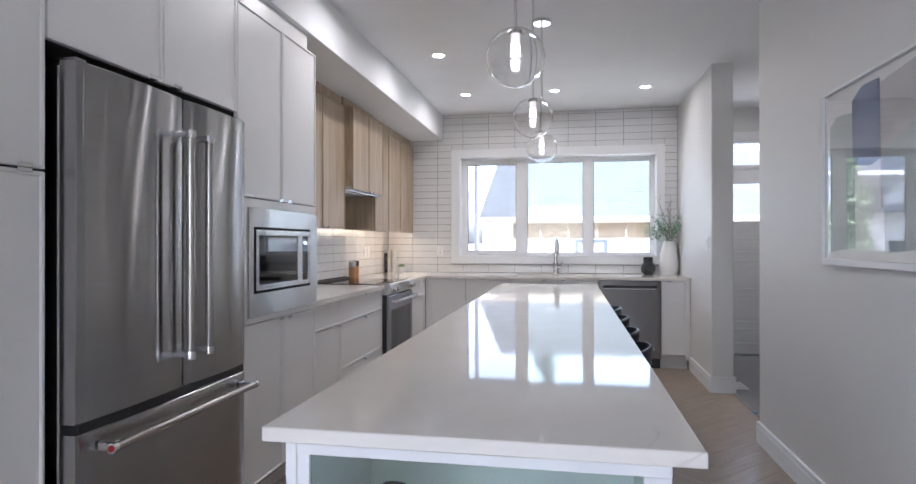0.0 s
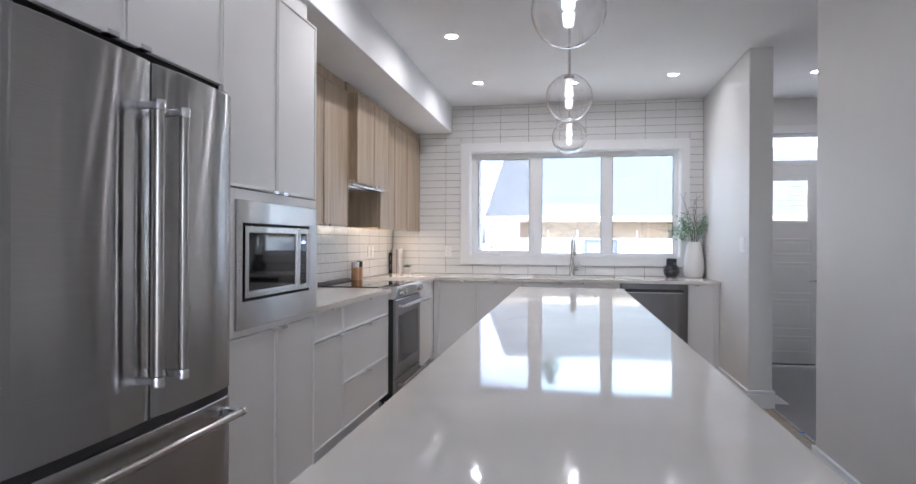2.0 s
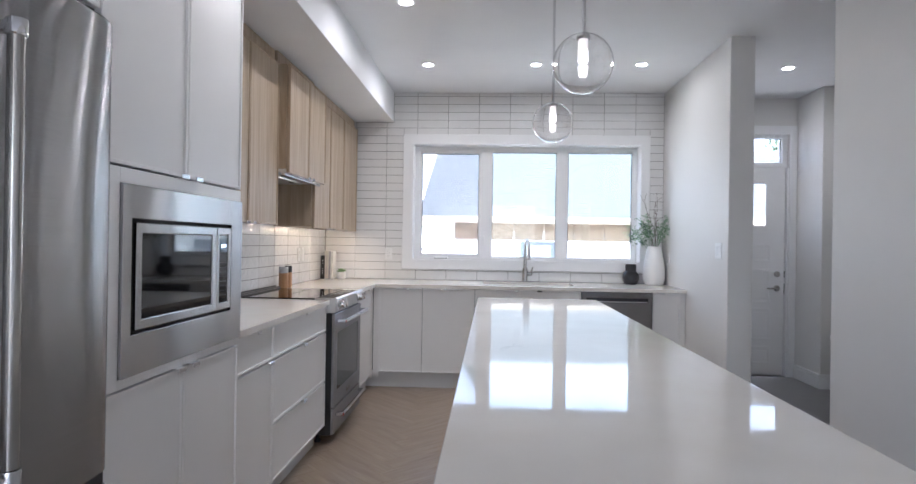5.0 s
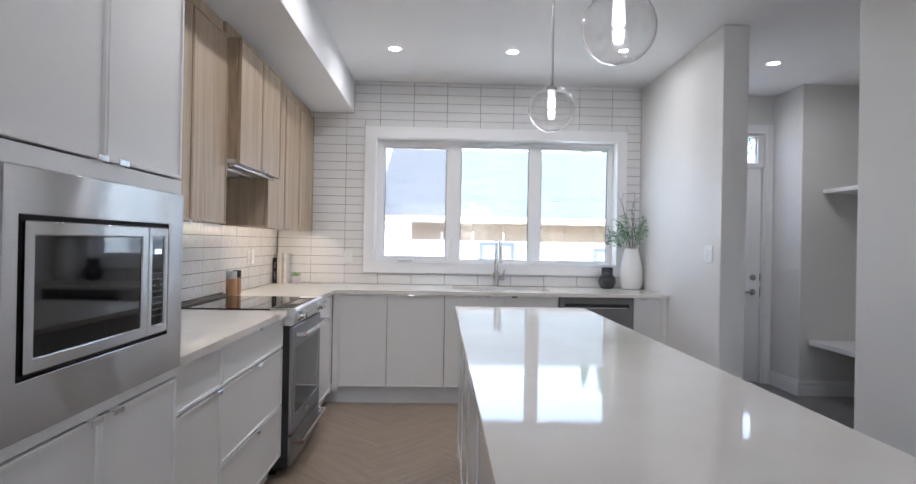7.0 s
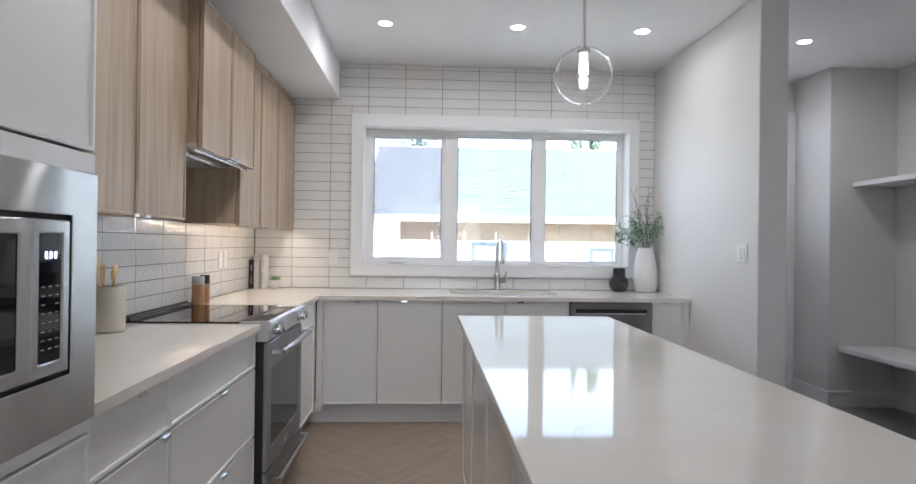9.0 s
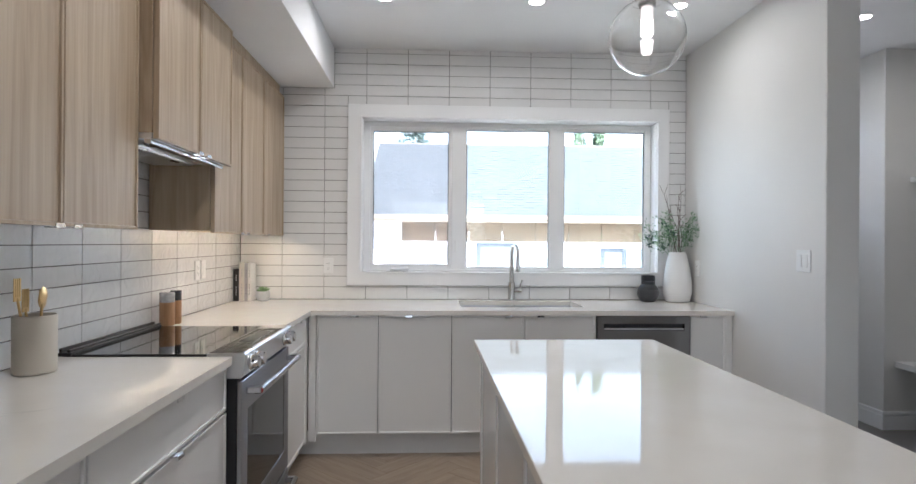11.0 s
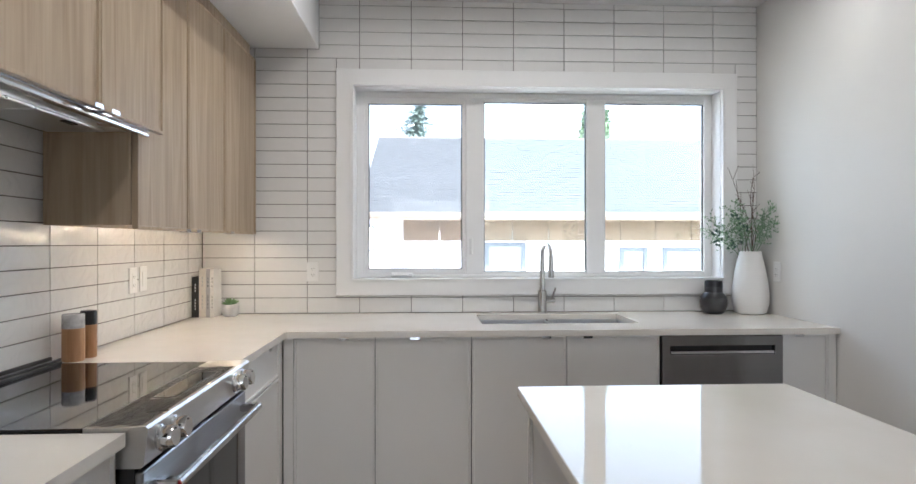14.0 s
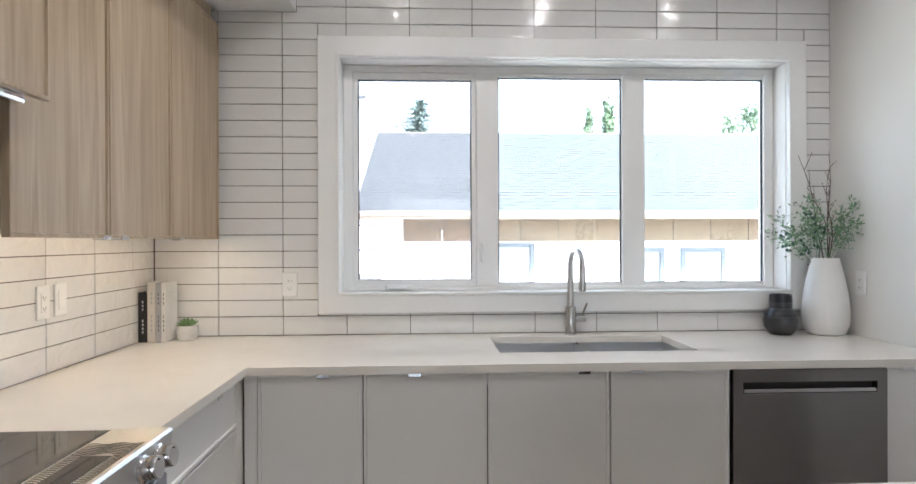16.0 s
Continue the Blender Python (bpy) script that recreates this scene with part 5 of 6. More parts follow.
# ---- hall ----
def hall_door():
    x0, x1, y0, y1 = 1.205, 2.062, DY + 0.035, DY + 0.078
    d = tagged(new("door_1"), "white panelled exterior door with a square glass light", kind="structure")
    lx0, lx1, lz0, lz1 = 1.380, 1.885, 1.494, 1.937
    part("leaf", boxes((x0, lx0, y0, y1, 0.012, 2.085), (lx1, x1, y0, y1, 0.012, 2.085), (lx0, lx1, y0, y1, 0.012, lz0), (lx0, lx1, y0, y1, lz1, 2.085)), M_TRIM, d)
    part("light_frame", boxes((lx0 - 0.02, lx0 + 0.012, y0 - 0.01, y0 - 0.0005, lz0 - 0.02, lz1 + 0.02), (lx1 - 0.012, lx1 + 0.02, y0 - 0.01, y0 - 0.0005, lz0 - 0.02, lz1 + 0.02),
                              (lx0 + 0.0125, lx1 - 0.0125, y0 - 0.01, y0 - 0.0005, lz1 - 0.012, lz1 + 0.02), (lx0 + 0.0125, lx1 - 0.0125, y0 - 0.01, y0 - 0.0005, lz0 - 0.02, lz0 + 0.012), bev=0.002), M_TRIM, d)
    g = part("door_glass", box(lx0, lx1, y0 + 0.018, y0 + 0.022, lz0, lz1), M_GLASS, d)
    g.visible_shadow = False
    for z0, z1 in ((1.14, 1.32), (0.73, 1.07), (0.36, 0.68), (0.12, 0.30)):
        part("raised_panel", boxes((1.33, 1.935, y0 - 0.006, y0 - 0.0005, z0, z0 + 0.022), (1.33, 1.935, y0 - 0.006, y0 - 0.0005, z1 - 0.022, z1),
                                   (1.33, 1.352, y0 - 0.006, y0 - 0.0005, z0 + 0.0225, z1 - 0.0225), (1.913, 1.935, y0 - 0.006, y0 - 0.0005, z0 + 0.0225, z1 - 0.0225), (1.372, 1.893, y0 - 0.004, y0 - 0.0005, z0 + 0.045, z1 - 0.045), bev=0.002), M_TRIM, d)
    t = lathe([(0, 0), (0.030, 0), (0.030, 0.012), (0.024, 0.020), (0.012, 0.022), (0, 0.022)], 24)
    t.transform(Matrix.Translation((1.992, y0, 1.022)) @ Matrix.Rotation(radians(90), 4, "X"))
    part("deadbolt", t, M_NICKEL, d)
    t = lathe([(0, 0), (0.031, 0), (0.030, 0.010), (0.014, 0.016), (0.012, 0.045), (0, 0.046)], 24)
    t.transform(Matrix.Translation((1.992, y0, 0.88)) @ Matrix.Rotation(radians(90), 4, "X"))
    tube([(1.992, y0 - 0.04, 0.88), (1.94, y0 - 0.044, 0.882), (1.885, y0 - 0.04, 0.878)], [0.010, 0.009, 0.008], 10, t)
    part("lever_handle", t, M_NICKEL, d)
    part("strike", boxes((2.0625, 2.068, y0 - 0.004, y0 + 0.012, 0.83, 0.93), (2.0625, 2.068, y0 - 0.004, y0 + 0.012, 0.99, 1.055)), M_BLACK, d)
    part("weatherstrip", boxes((2.0622, 2.0688, y0 + 0.014, y1, 0.012, 2.085)), M_BLACK, d, "black rubber weatherstrip")
    w = tagged(new("window_2"), "narrow transom window over the exterior door", kind="structure")
    part("window_frame", boxes((1.187, 2.083, y0, DY + 0.12, 2.088, 2.135), (1.187, 2.083, y0, DY + 0.12, 2.385, 2.413), (1.187, 1.235, y0, DY + 0.12, 2.1355, 2.3845), (2.03, 2.083, y0, DY + 0.12, 2.1355, 2.3845), bev=0.002), M_TRIM, w)
    g = part("pane", box(1.236, 2.029, y0 + 0.045, y0 + 0.049, 2.136, 2.384), M_GLASS, w)
    g.visible_shadow = False
    part("gasket", boxes((2.022, 2.029, y0 + 0.038, y0 + 0.044, 2.136, 2.384), (1.236, 2.021, y0 + 0.038, y0 + 0.044, 2.378, 2.384)), M_BLACK, w)
    structure("door_jamb", boxes((2.069, 2.0845, DY + 0.001, DY + 0.12, 0, 2.087), (1.1855, 1.203, DY + 0.001, DY + 0.12, 0, 2.087)), M_TRIM)
    structure("door_casing", boxes((2.086, 2.153, DY - 0.018, DY - 0.0005, 0, 2.50), (1.09, 1.184, DY - 0.018, DY - 0.0005, 0, 2.50), (1.185, 2.0855, DY - 0.018, DY - 0.0005, 2.416, 2.50), bev=0.002), M_TRIM)


hall_door()
single("wall_shelf", box(2.345, 2.7195, 6.6, 8.538, 1.800, 1.838, bev=0.002), M_TRIM, "white floating shelf over the hall bench", "shelf")
b = thing("bench", (2.48, 7.6, 0.0), "white built-in hall bench with a thick seat board", "bench")
part("seat", box(2.24, 2.7195, 6.6, 8.538, 0.455, 0.497, bev=0.002), M_TRIM, b)
part("support", box(2.45, 2.7195, 6.6, 6.63, 0.0, 0.454), M_TRIM, b)


def coat_hook(y):
    x, z = 2.719, 1.63
    s = thing("coat_hook", (x, y, z), "brushed nickel double coat hook under the shelf", "hook", "coat hooks")
    part("plate", box(x - 0.006, x, y - 0.012, y + 0.012, z - 0.055, z + 0.045, bev=0.002), M_NICKEL, s)
    part("hook", tube([(x - 0.006, y, z - 0.01), (x - 0.03, y, z - 0.005), (x - 0.06, y, z + 0.04), (x - 0.07, y, z + 0.075)], [0.005, 0.005, 0.0045, 0.006], 8), M_NICKEL, s)
    part("lower_hook", tube([(x - 0.006, y, z - 0.03), (x - 0.025, y, z - 0.055), (x - 0.045, y, z - 0.05), (x - 0.05, y, z - 0.03)], [0.005, 0.005, 0.0045, 0.006], 8), M_NICKEL, s)


for y in (8.25, 7.85, 7.45):
    coat_hook(y)


def floor_register():
    x0, x1, y0, y1 = 1.03, 1.14, 7.33, 7.62
    s = thing("floor_register", ((x0 + x1) / 2, (y0 + y1) / 2, 0.0), "white metal floor register in the hall floor", "vent")
    part("frame", boxes((x0, x0 + 0.012, y0, y1, 0.001, 0.007), (x1 - 0.012, x1, y0, y1, 0.001, 0.007), (x0 + 0.0125, x1 - 0.0125, y0, y0 + 0.012, 0.001, 0.007), (x0 + 0.0125, x1 - 0.0125, y1 - 0.012, y1, 0.001, 0.007)), M_TRIM, s)
    for i in range(14):
        y = y0 + 0.018 + i * 0.0186
        part("slat", box(x0 + 0.013, x1 - 0.013, y, y + 0.010, 0.001, 0.006), M_TRIM, s)


floor_register()
single("tape_strip", box(0.945, 0.985, 6.56, 6.585, 0.007, 0.008), M_TAPE, "scrap of blue masking tape on the floor", "tape")
for x, h, lab in ((-0.775, 0.195, "dark textured ornament standing in the glazed niche"), (-0.45, 0.185, "dark rounded ornament standing in the glazed niche")):
    o = lathe([(0, 0), (0.045, 0), (0.05, 0.02), (0.03, 0.06), (0.022, 0.12), (0.034, 0.17), (0.048, h - 0.03), (0.03, h), (0, h)], 14, (x, 3.08, 0.519))
    for v in o.verts:
        v.co.x += 0.008 * noise.noise(v.co * 40)
    single("ornament", o, M_BVASE, lab, "ornament")


# ---- outside ----
GZ = -0.75
# also serves as an added reflector below the window
structure("ground", box(-400, 400, 9.3, 900, GZ - 0.5, GZ), M_BOUNCEGROUND)


def garage():
    ye, yr, ze, zr, xa, xb = 15.0, 19.45, 1.80, 3.80, -2.35, 8.2
    s = thing("garage", (2.5, 19, GZ), "unfinished garage with house wrap, strand board band and shingle roof", "building")
    yw = ye + 0.42
    part("wall", boxes((xa + 0.38, xb - 0.4, yw, yw + 0.15, GZ, 1.36), (xa + 0.38, xa + 0.53, yw + 0.151, 23.4, GZ, 1.8), (xb - 0.55, xb - 0.4, yw + 0.151, 23.4, GZ, 1.8)), M_WRAP, s)
    part("corner_wrap", box(xa + 0.38, xa + 0.72, yw - 0.003, yw + 0.15, 1.362, ze - 0.07), M_WRAP, s)
    x = xa + 0.722
    while x < xb - 0.5:
        e = min(x + 0.605, xb - 0.4)
        part("board", box(x, e, yw, yw + 0.02, 1.362, ze - 0.07), M_OSB, s)
        x = e + 0.012
    part("fascia", box(xa - 0.02, xb + 0.02, ye - 0.03, ye, ze - 0.050, ze + 0.025), M_RAWWOOD, s)
    part("soffit_board", box(xa, xb, ye + 0.001, yw + 0.1, ze - 0.069, ze - 0.05), M_RAWWOOD, s)
    bm = bmesh.new()
    for q in (0, 1):
        y0, y1 = (ye - 0.02, yr) if q == 0 else (2 * yr - ye, yr)
        vs = [bm.verts.new(p) for p in ((xa, y0, ze), (xb, y0, ze), (xb, y1, zr), (xa, y1, zr), (xa, y0, ze - 0.1), (xb, y0, ze - 0.1), (xb, y1, zr - 0.1), (xa, y1, zr - 0.1))]
        for f in ((0, 1, 2, 3), (7, 6, 5, 4), (0, 4, 5, 1), (1, 5, 6, 2), (3, 7, 4, 0)):
            bm.faces.new([vs[i] for i in f])
    bmesh.ops.recalc_face_normals(bm, faces=bm.faces)
    roof = part("roof", bm, M_RAWWOOD, s)
    # shingles on the slope that faces the kitchen
    rnd = random.Random(3)
    up = Vector((0, yr - ye, zr - ze))
    ln = up.length
    up.normalize()
    out = Vector((0, -up.z, up.y))
    verts, faces = [], []
    rows = int(ln / 0.145)
    tones = []
    for r in range(rows):
        base = Vector((0, ye - 0.02, ze)) + up * (r * 0.145)
        x, thick = xa - rnd.uniform(0, 0.3), True
        while x < xb:
            w = rnd.choice((0.20, 0.26, 0.32)) if thick else rnd.choice((0.12, 0.16, 0.22))
            a, b, lift = max(x, xa), min(x + w, xb), 0.006 if thick else 0.003
            if b - a > 0.02:
                p0, p1, k = base + out * lift, base + up * 0.165 + out * 0.003, len(verts)
                for px in (a, b):
                    for p in (base, p0, p1):
                        verts.append((px, p.y, p.z))
                faces += [(k, k + 1, k + 4, k + 3), (k + 1, k + 2, k + 5, k + 4), (k, k + 2, k + 1), (k + 3, k + 4, k + 5)]
                tones += [1, 0, 0, 0]
            x += w
            thick = not thick
    me = bpy.data.meshes.new("shingles")
    me.from_pydata(verts, [], faces)
    me.materials.append(M_SHINGLE)
    me.materials.append(M_BUTT)
    me.polygons.foreach_set("material_index", tones)
    sh = new("shingles", me)
    sh.parent = roof
    tagged(sh, "weathered grey asphalt shingles", kind="stuff")
    for a, b, t, h in ((-0.26, 0.44, 1.335, 1.9), (2.05, 2.53, 1.25, 1.2), (2.80, 3.53, 1.25, 1.3), (5.0, 6.2, 1.25, 1.3)):
        w = part("window", boxes((a, a + 0.07, yw - 0.04, yw - 0.002, t - h, t), (b - 0.07, b, yw - 0.04, yw - 0.002, t - h, t), (a + 0.0705, b - 0.0705, yw - 0.04, yw - 0.002, t - 0.07, t), (a + 0.0705, b - 0.0705, yw - 0.04, yw - 0.002, t - h, t - h + 0.07)), M_BLUEFRAME, s)
        k = mesh_object("pane", box(a + 0.071, b - 0.071, yw - 0.02, yw - 0.012, t - h + 0.071, t - 0.071), M_GARPANE)
        k.parent = w


garage()


def white_house():
    x0, x1, y0, y1 = -16.0, -5.6, 23.0, 31.0
    s = thing("white_house", (-10.8, 27, GZ), "white two-storey house with dark metal roofs", "house")
    part("wall", box(x0, x1, y0, y1, GZ, 3.5), M_SIDING, s)
    for i in range(34):
        part("batten", box(x0 + 0.3 * i, x0 + 0.3 * i + 0.05, y0 - 0.03, y0 - 0.001, 2.44, 3.5), M_SIDING, s)
    for z in range(12):
        part("siding_board", box(x0, x1, y0 - 0.02, y0 - 0.001, GZ + 0.24 * z, GZ + 0.24 * z + 0.225), M_SIDING, s)
    bm = bmesh.new()
    vs = [bm.verts.new(p) for p in ((x0 - 0.4, y0 - 0.5, 3.5), (x1 + 0.4, y0 - 0.5, 3.5), (x1 + 0.4, 27, 5.9), (x0 - 0.4, 27, 5.9), (x0 - 0.4, 31.5, 3.5), (x1 + 0.4, 31.5, 3.5))]
    bm.faces.new((vs[0], vs[1], vs[2], vs[3]))
    bm.faces.new((vs[3], vs[2], vs[5], vs[4]))
    bm.faces.new((vs[0], vs[3], vs[4]))
    bm.faces.new((vs[1], vs[5], vs[2]))
    bm.faces.new((vs[0], vs[4], vs[5], vs[1]))
    part("roof", bm, M_ROOFMETAL, s)
    for i in range(26):
        part("seam", tube([(x0 - 0.3 + 0.42 * i, y0 - 0.5, 3.52), (x0 - 0.3 + 0.42 * i, 27, 5.92)], 0.025, 5), M_ROOFMETAL, s)
    part("porch_roof", boxes((x0 - 0.3, x1 + 0.3, y0 - 0.9, y0 - 0.031, 2.22, 2.43)), M_ROOFMETAL, s)
    part("eaves_trim", box(x0 - 0.4, x1 + 0.4, y0 - 0.52, y0 - 0.48, 3.36, 3.49), M_SIDING, s)
    for xw, hw, z0, z1 in ((-14.2, 0.5, 2.48, 3.06), (-10.4, 0.5, 2.48, 3.06), (-7.46, 0.31, 2.48, 3.06), (-10.4, 0.3, 0.2, 1.33), (-8.25, 0.3, 0.2, 1.33), (-7.15, 0.24, 0.2, 1.33)):
        w = part("window", ring("y", y0 - 0.06, y0 - 0.031, (xw - hw, xw + hw, z0, z1), (xw - hw + 0.05, xw + hw - 0.05, z0 + 0.05, z1 - 0.05)), M_BLACK, s)
        for a, b in ((xw - hw + 0.051, xw - 0.015), (xw + 0.015, xw + hw - 0.051)):
            k = mesh_object("pane", box(a, b, y0 - 0.05, y0 - 0.035, z0 + 0.051, z1 - 0.051), M_PANE)
            k.parent = w


white_house()


def far_house():
    x0, x1, y0 = -5.2, 3.0, 36.0
    s = thing("far_house", (-1.1, 39, GZ), "pale sided house beyond the garage", "house")
    part("wall", box(x0, x1, y0, y0 + 6, GZ, 2.9), M_SIDING, s)
    for i in range(14):
        part("siding_board", box(x0, x1, y0 - 0.02, y0 - 0.001, GZ + 0.26 * i, GZ + 0.26 * i + 0.24), M_SIDING, s)
    bm = bmesh.new()
    vs = [bm.verts.new(p) for p in ((x0 - 0.3, y0 - 0.4, 2.9), (x1 + 0.3, y0 - 0.4, 2.9), (x1 + 0.3, y0 + 3, 4.3), (x0 - 0.3, y0 + 3, 4.3), (x0 - 0.3, y0 + 6.4, 2.9), (x1 + 0.3, y0 + 6.4, 2.9))]
    for q in ((0, 1, 2, 3), (3, 2, 5, 4), (0, 3, 4), (1, 5, 2), (0, 4, 5, 1)):
        bm.faces.new([vs[i] for i in q])
    part("roof", bm, M_WRAP, s)
    w = part("window", boxes((-4.9, -3.9, y0 - 0.06, y0 - 0.021, 0.9, 2.2)), M_BLUEFRAME, s)
    k = mesh_object("pane", box(-4.8, -4.0, y0 - 0.075, y0 - 0.061, 1.0, 2.1), M_SIDING)
    k.parent = w


far_house()


def leafy_tree(x, y, h, r, seed, mat, lab, low=0.35):
    s = thing("tree", (x, y, GZ), lab, "tree")
    rnd = random.Random(seed)
    trunk = tube([(x, y, GZ), (x + 0.1, y, GZ + h * 0.3), (x - 0.05, y, GZ + h * 0.6), (x, y, GZ + h * 0.92)], [0.16, 0.12, 0.07, 0.02], 9)
    for k in range(9):
        z = GZ + h * rnd.uniform(0.3, 0.8)
        a = rnd.uniform(0, 6.28)
        tube([(x, y, z), (x + r * 0.5 * math.cos(a), y + r * 0.5 * math.sin(a), z + h * 0.1), (x + r * 0.85 * math.cos(a), y + r * 0.85 * math.sin(a), z + h * 0.16)], [0.05, 0.03, 0.01], 6, trunk)
    part("trunk", trunk, M_BARK, s)
    verts, faces = [], []
    for c in range(70):
        a, u = rnd.uniform(0, 6.28), rnd.uniform(low, 1.0)
        prof = math.sin(math.pi * min(1, (u - low) / (1 - low) * 0.85 + 0.12)) ** 0.7
        q = r * prof * rnd.uniform(0.3, 1.0)
        cx, cy, cz = x + q * math.cos(a), y + q * math.sin(a), GZ + h * u
        for k in range(46):
            p = Vector((cx + rnd.gauss(0, r * 0.13), cy + rnd.gauss(0, r * 0.13), cz + rnd.gauss(0, h * 0.035)))
            e = Euler((rnd.uniform(0, 6.28), rnd.uniform(0, 6.28), rnd.uniform(0, 6.28))).to_matrix()
            w = rnd.uniform(0.08, 0.17)
            i = len(verts)
            for d in ((-w, 0, 0), (0, w * 0.5, 0), (w, 0, 0), (0, -w * 0.5, 0)):
                verts.append(p + e @ Vector(d))
            faces.append((i, i + 1, i + 2, i + 3))
    me = bpy.data.meshes.new("crown")
    me.from_pydata([tuple(v) for v in verts], [], faces)
    me.materials.append(mat)
    c = new("crown", me)
    c.parent = s
    c.matrix_parent_inverse = Matrix.Translation(s.location).inverted()


def spruce(x, y, h, r, seed):
    s = thing("spruce_tree", (x, y, GZ), "tall green spruce behind the garage roof", "tree")
    rnd = random.Random(seed)
    part("trunk", tube([(x, y, GZ), (x, y, GZ + h)], [0.2, 0.02], 8), M_BARK, s)
    verts, faces = [], []
    n = 50
    for k in range(n):
        u = 0.15 + 0.85 * k / n
        rr = r * (1 - u) ** 0.85 + 0.08
        for b in range(9):
            a = rnd.uniform(0, 6.28)
            ln = rr * rnd.uniform(0.6, 1.1)
            for q in range(9):
                v = q / 8
                p = Vector((x + ln * v * math.cos(a), y + ln * v * math.sin(a), GZ + h * u - ln * 0.28 * v + 0.1 * v * v + rnd.gauss(0, 0.04)))
                w, l2 = 0.10 * (1.1 - 0.6 * v), 0.24
                i = len(verts)
                d, sd = Vector((math.cos(a + rnd.gauss(0, 0.6)), math.sin(a + rnd.gauss(0, 0.6)), rnd.gauss(-0.1, 0.4))), Vector((-math.sin(a), math.cos(a), rnd.gauss(0, 0.5)))
                for t in (p - sd * w, p + d * l2, p + sd * w, p - d * l2 * 0.4):
                    verts.append(tuple(t))
                faces.append((i, i + 1, i + 2, i + 3))
    me = bpy.data.meshes.new("crown")
    me.from_pydata(verts, [], faces)
    me.materials.append(M_SPRUCE)
    c = new("crown", me)
    c.parent = s
    c.matrix_parent_inverse = Matrix.Translation(s.location).inverted()


spruce(-1.75, 40, 10.1, 6.6, 1)
leafy_tree(7.8, 40, 9.6, 0.55, 2, M_TREE, "slender columnar poplar behind the garage", 0.1)
leafy_tree(8.95, 40, 10.0, 0.5, 3, M_TREE, "slender columnar poplar behind the garage", 0.1)
leafy_tree(17.0, 40, 9.5, 2.6, 4, M_TREE, "broad leafy tree behind the garage")
leafy_tree(-6.0, 21.0, 4.3, 0.5, 5, M_TREE, "young leafy tree before the white house", 0.2)
p = thing("utility_pole", (-4.2, 27, GZ), "grey wooden utility pole behind the garage", "pole")
part("pole", tube([(-4.2, 27, GZ), (-4.2, 27, 7.2)], [0.11, 0.08], 12), M_POLE, p)
part("crossarm", box(-5.0, -3.4, 26.95, 27.05, 6.3, 6.42, bev=0.01), M_POLE, p)
f = thing("fence", (-3.6, 17, GZ), "grey wooden board fence beside the garage", "fence")
for i in range(16):
    part("board", box(-4.6 + 0.16 * i, -4.6 + 0.16 * i + 0.145, 17, 17.02, GZ, 0.78), M_GREYWASH, f)
part("rail", box(-4.6, -2.04, 17.021, 17.06, 0.3, 0.39), M_BARK, f)


# ---- tiles ----
def tile_mesh(w, h, d=0.008):
    me = bpy.data.meshes.new("tile")
    bm = box(-w / 2, w / 2, -d, 0, -h / 2, h / 2)
    bmesh.ops.bevel(bm, geom=[e for e in bm.edges if all(v.co.y < -d * 0.5 for v in e.verts)], offset=0.0014, segments=2, affect="EDGES")
    bm.to_mesh(me)
    bm.free()
    me.polygons.foreach_set("use_smooth", [True] * len(me.polygons))
    me.set_sharp_from_angle(angle=radians(50))
    me.materials.append(M_TILE)
    return me


TILES = {}


def lay_tile(owner, a0, a1, z0, z1, turn, plane):
    """One wall tile, its edges pulled in by half a joint."""
    g = 0.0018
    w, h = round(a1 - a0 - 2 * g, 4), round(z1 - z0 - 2 * g, 4)
    if w < 0.008 or h < 0.008:
        return
    if (w, h) not in TILES:
        TILES[(w, h)] = tile_mesh(w, h)
    t = new("tile", TILES[(w, h)])
    t.parent = owner
    c = ((a0 + a1) / 2, (z0 + z1) / 2)
    k = (random.random() - 0.5) * 0.0007
    t.matrix_basis = pose(c[0], plane + k, c[1]) if turn == 0 else pose(plane - k, c[0], c[1], 0, 0, turn)


def notched_tile(owner, x0, x1, z0, z1, nx, nz, plane):
    """A tile cut round the corner of the soffit."""
    g = 0.0018
    bm = bmesh.new()
    pts = [(x0 + g, z0 + g), (x1 - g, z0 + g), (x1 - g, z1 - g), (nx + g, z1 - g), (nx + g, nz - g), (x0 + g, nz - g)]
    f = bm.faces.new([bm.verts.new((x, plane - 0.008, z)) for x, z in pts])
    e = bmesh.ops.extrude_face_region(bm, geom=[f])
    for v in e["geom"]:
        if isinstance(v, bmesh.types.BMVert):
            v.co.y = plane
    bmesh.ops.recalc_face_normals(bm, faces=bm.faces)
    mesh_object("tile", bm, M_TILE).parent = owner


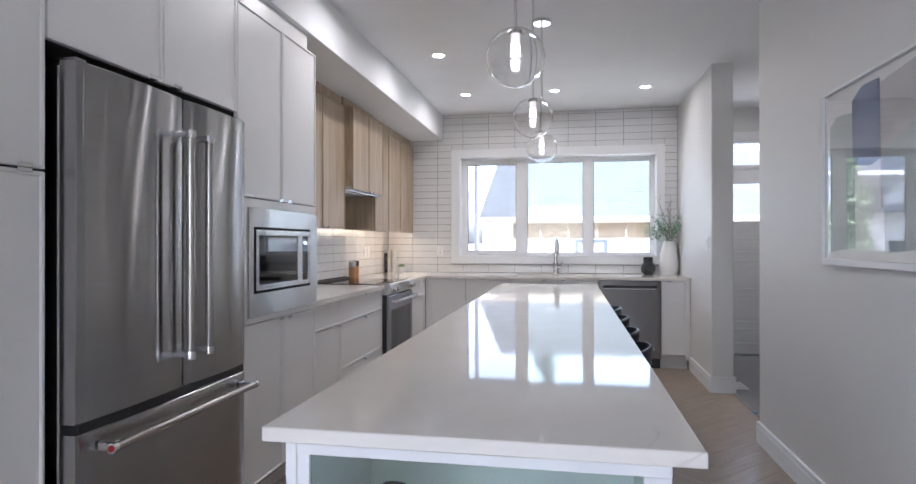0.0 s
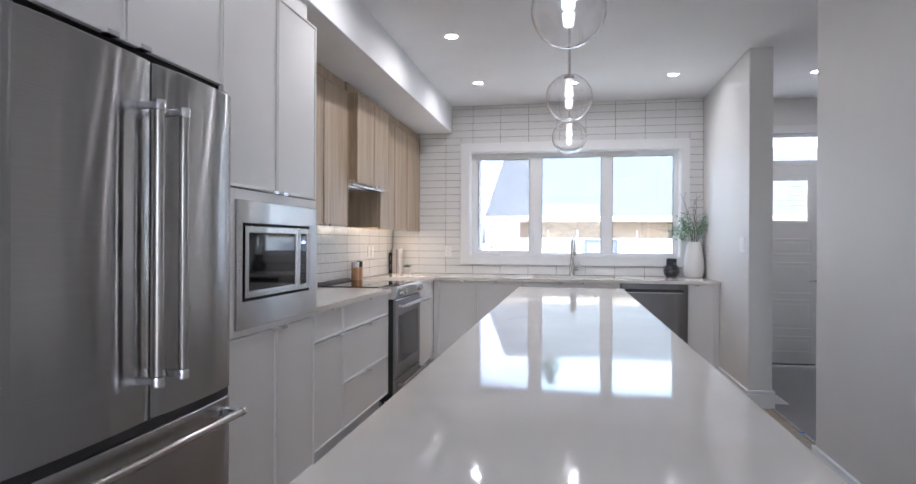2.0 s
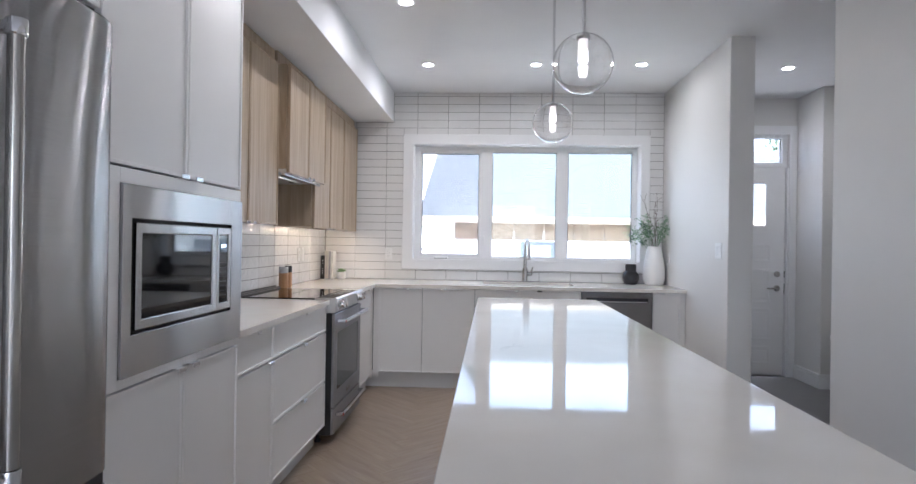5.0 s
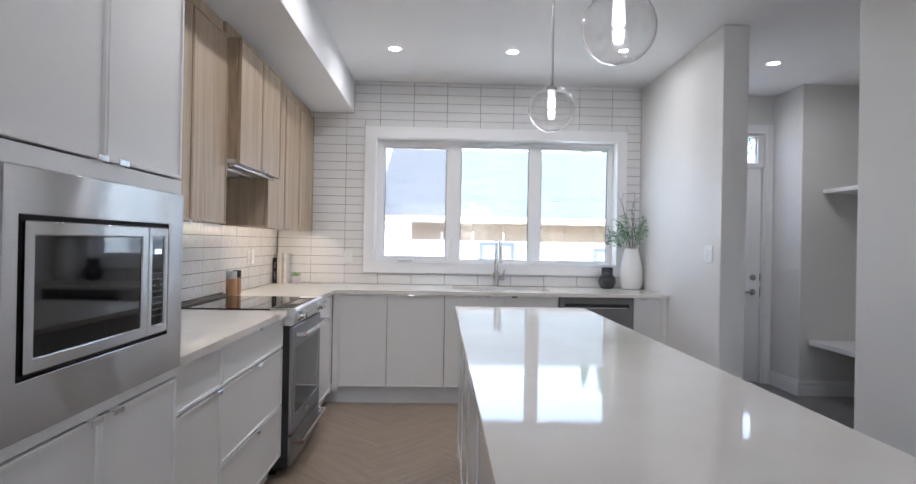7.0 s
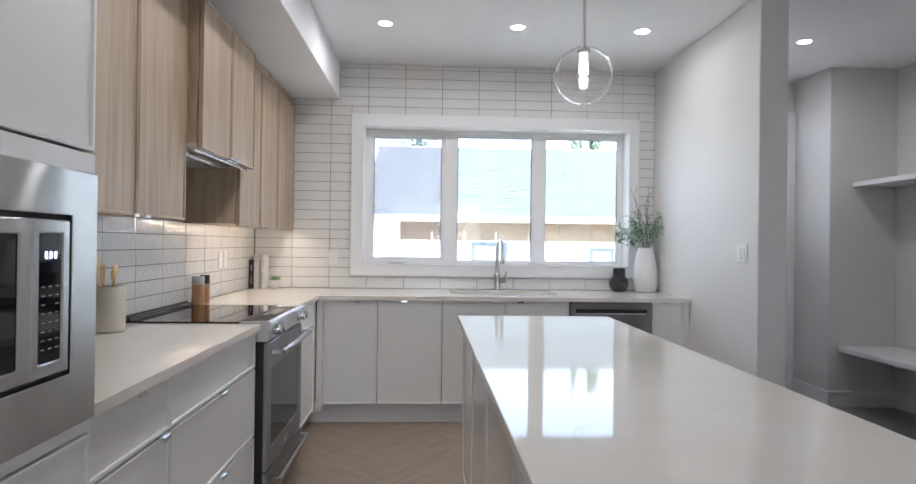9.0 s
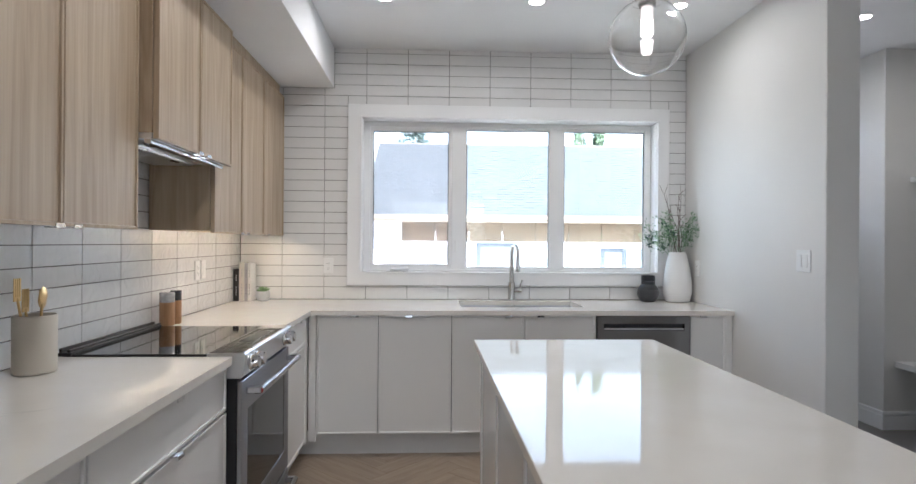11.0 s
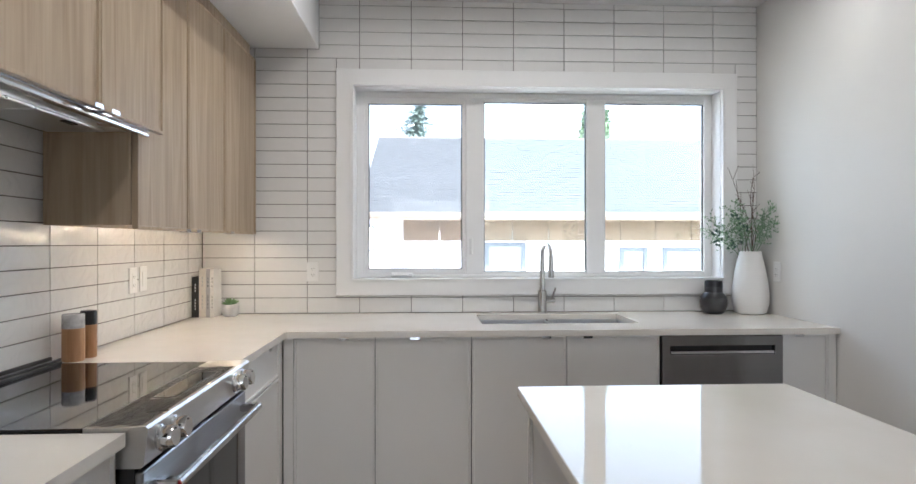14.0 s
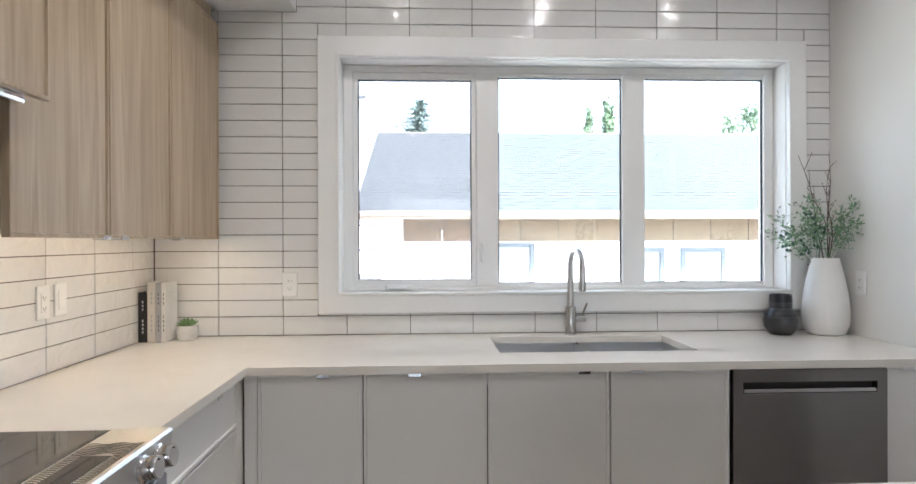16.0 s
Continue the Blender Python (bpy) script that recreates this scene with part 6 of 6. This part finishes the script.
random.seed(21)
wall_b = bpy.data.objects["wall_back"]
TW, TH = 0.3060, 0.0787
zj = [0.916] + [1.007 + TH * k for k in range(23)]
zj = [z for z in zj if z < ZC - 0.004] + [ZC - 0.001]
xj = [-2.529] + [-2.229 + TW * k for k in range(10)]
xj = [x for x in xj if x < XR - 0.004] + [XR - 0.001]
for x0, x1 in zip(xj, xj[1:]):
    for z0, z1 in zip(zj, zj[1:]):
        if z1 > 2.478 and x0 < -1.86:
            if z0 < 2.477 and x1 > -1.855:
                notched_tile(wall_b, x0, x1, z0, z1, -1.854, 2.476, YB + 0.008)
            elif z0 < 2.477:
                lay_tile(wall_b, x0, x1, z0, 2.477, 0, YB + 0.008)
            elif x1 > -1.855:
                lay_tile(wall_b, -1.855, x1, z0, z1, 0, YB + 0.008)
            continue
        cx0, cx1, cz0, cz1 = -1.753, 0.665, 1.019, 2.358
        if x1 <= cx0 or x0 >= cx1 or z1 <= cz0 or z0 >= cz1:
            lay_tile(wall_b, x0, x1, z0, z1, 0, YB + 0.008)
            continue
        if x0 < cx0:
            lay_tile(wall_b, x0, cx0, z0, z1, 0, YB + 0.008)
        if x1 > cx1:
            lay_tile(wall_b, cx1, x1, z0, z1, 0, YB + 0.008)
        m0, m1 = max(x0, cx0), min(x1, cx1)
        if z0 < cz0:
            lay_tile(wall_b, m0, m1, z0, cz0, 0, YB + 0.008)
        if z1 > cz1:
            lay_tile(wall_b, m0, m1, cz1, z1, 0, YB + 0.008)
structure("tile_backing", box(XL - 0.0095, XL + 0.0015, 5.09, YB + 0.009, 0.90, 1.76), M_GROUT)
side = bpy.data.objects["tile_backing"]
yj = [YB - 0.001] + [8.612 - 0.306 * k for k in range(13)]
yj = [y for y in yj if y > 5.1] + [5.091]
for y1, y0 in zip(yj, yj[1:]):
    for z0, z1 in zip(zj, zj[1:]):
        if z0 > 1.73 or (z0 > 1.376 and (y1 < 6.547 or y0 > 7.336)):
            continue
        lay_tile(side, y0, y1, z0, z1, 90, XL + 0.0005)


# ---- herringbone floor ----
PW, PL = 0.125, 0.625


def plank_mesh():
    bm = box(-PL / 2, PL / 2, -PW / 2, PW / 2, -0.007, 0.0)
    bmesh.ops.bevel(bm, geom=[e for e in bm.edges if all(v.co.z > -0.001 for v in e.verts)], offset=0.0012, segments=1, affect="EDGES")
    me = bpy.data.meshes.new("plank")
    bm.to_mesh(me)
    bm.free()
    me.materials.append(M_FLOOR)
    return me


plank_me = plank_mesh()
floor_ob = bpy.data.objects["floor"]
rest = bmesh.new()
n_planks = 0
g = 0.0008
s2 = math.sqrt(0.5)
for i in range(-60, 60):
    for j in range(-30, 30):
        # one L of the pattern, in a frame turned by 45 degrees
        for q in (0, 1):
            u = i * PW + j * PL
            v = i * PW - j * PL
            if q == 0:
                cu, cv, rot = u + PL / 2, v + PW / 2, 0
            else:
                cu, cv, rot = u + PW / 2, v + PW + PL / 2, 90
            x = (cu - cv) * s2 - 0.5
            y = (cu + cv) * s2 + 5.0
            if not (-2.35 < x < 1.25 and -3.4 < y < 8.6):
                continue
            inside_island = -0.75 < x < -0.50 and 3.3 < y < 6.6
            if inside_island:
                continue
            near = 2.3 < y < 8.4 and -2.1 < x
            if x > 0.62:
                t = bmesh.new()
                t.from_mesh(plank_me)
                t.transform(pose(x, y, 0, 0, 0, 45 + rot))
                bmesh.ops.bisect_plane(t, geom=list(t.verts) + list(t.edges) + list(t.faces), plane_co=(0.962, 0, 0), plane_no=(1, 0, 0), clear_outer=True)
                if t.faces:
                    o = mesh_object("plank", t, M_FLOOR, False)
                    o.parent = floor_ob
                else:
                    t.free()
                continue
            if near and n_planks < 290:
                o = new("plank", plank_me)
                o.parent = floor_ob
                o.matrix_basis = pose(x, y, 0, 0, 0, 45 + rot)
                n_planks += 1
            else:
                t = bmesh.new()
                t.from_mesh(plank_me)
                merge(rest, t, pose(x, y, 0, 0, 0, 45 + rot))
o = mesh_object("planks", rest, M_FLOOR, False)
o.parent = floor_ob
tagged(o, "grey-brown oak herringbone planks", kind="stuff")
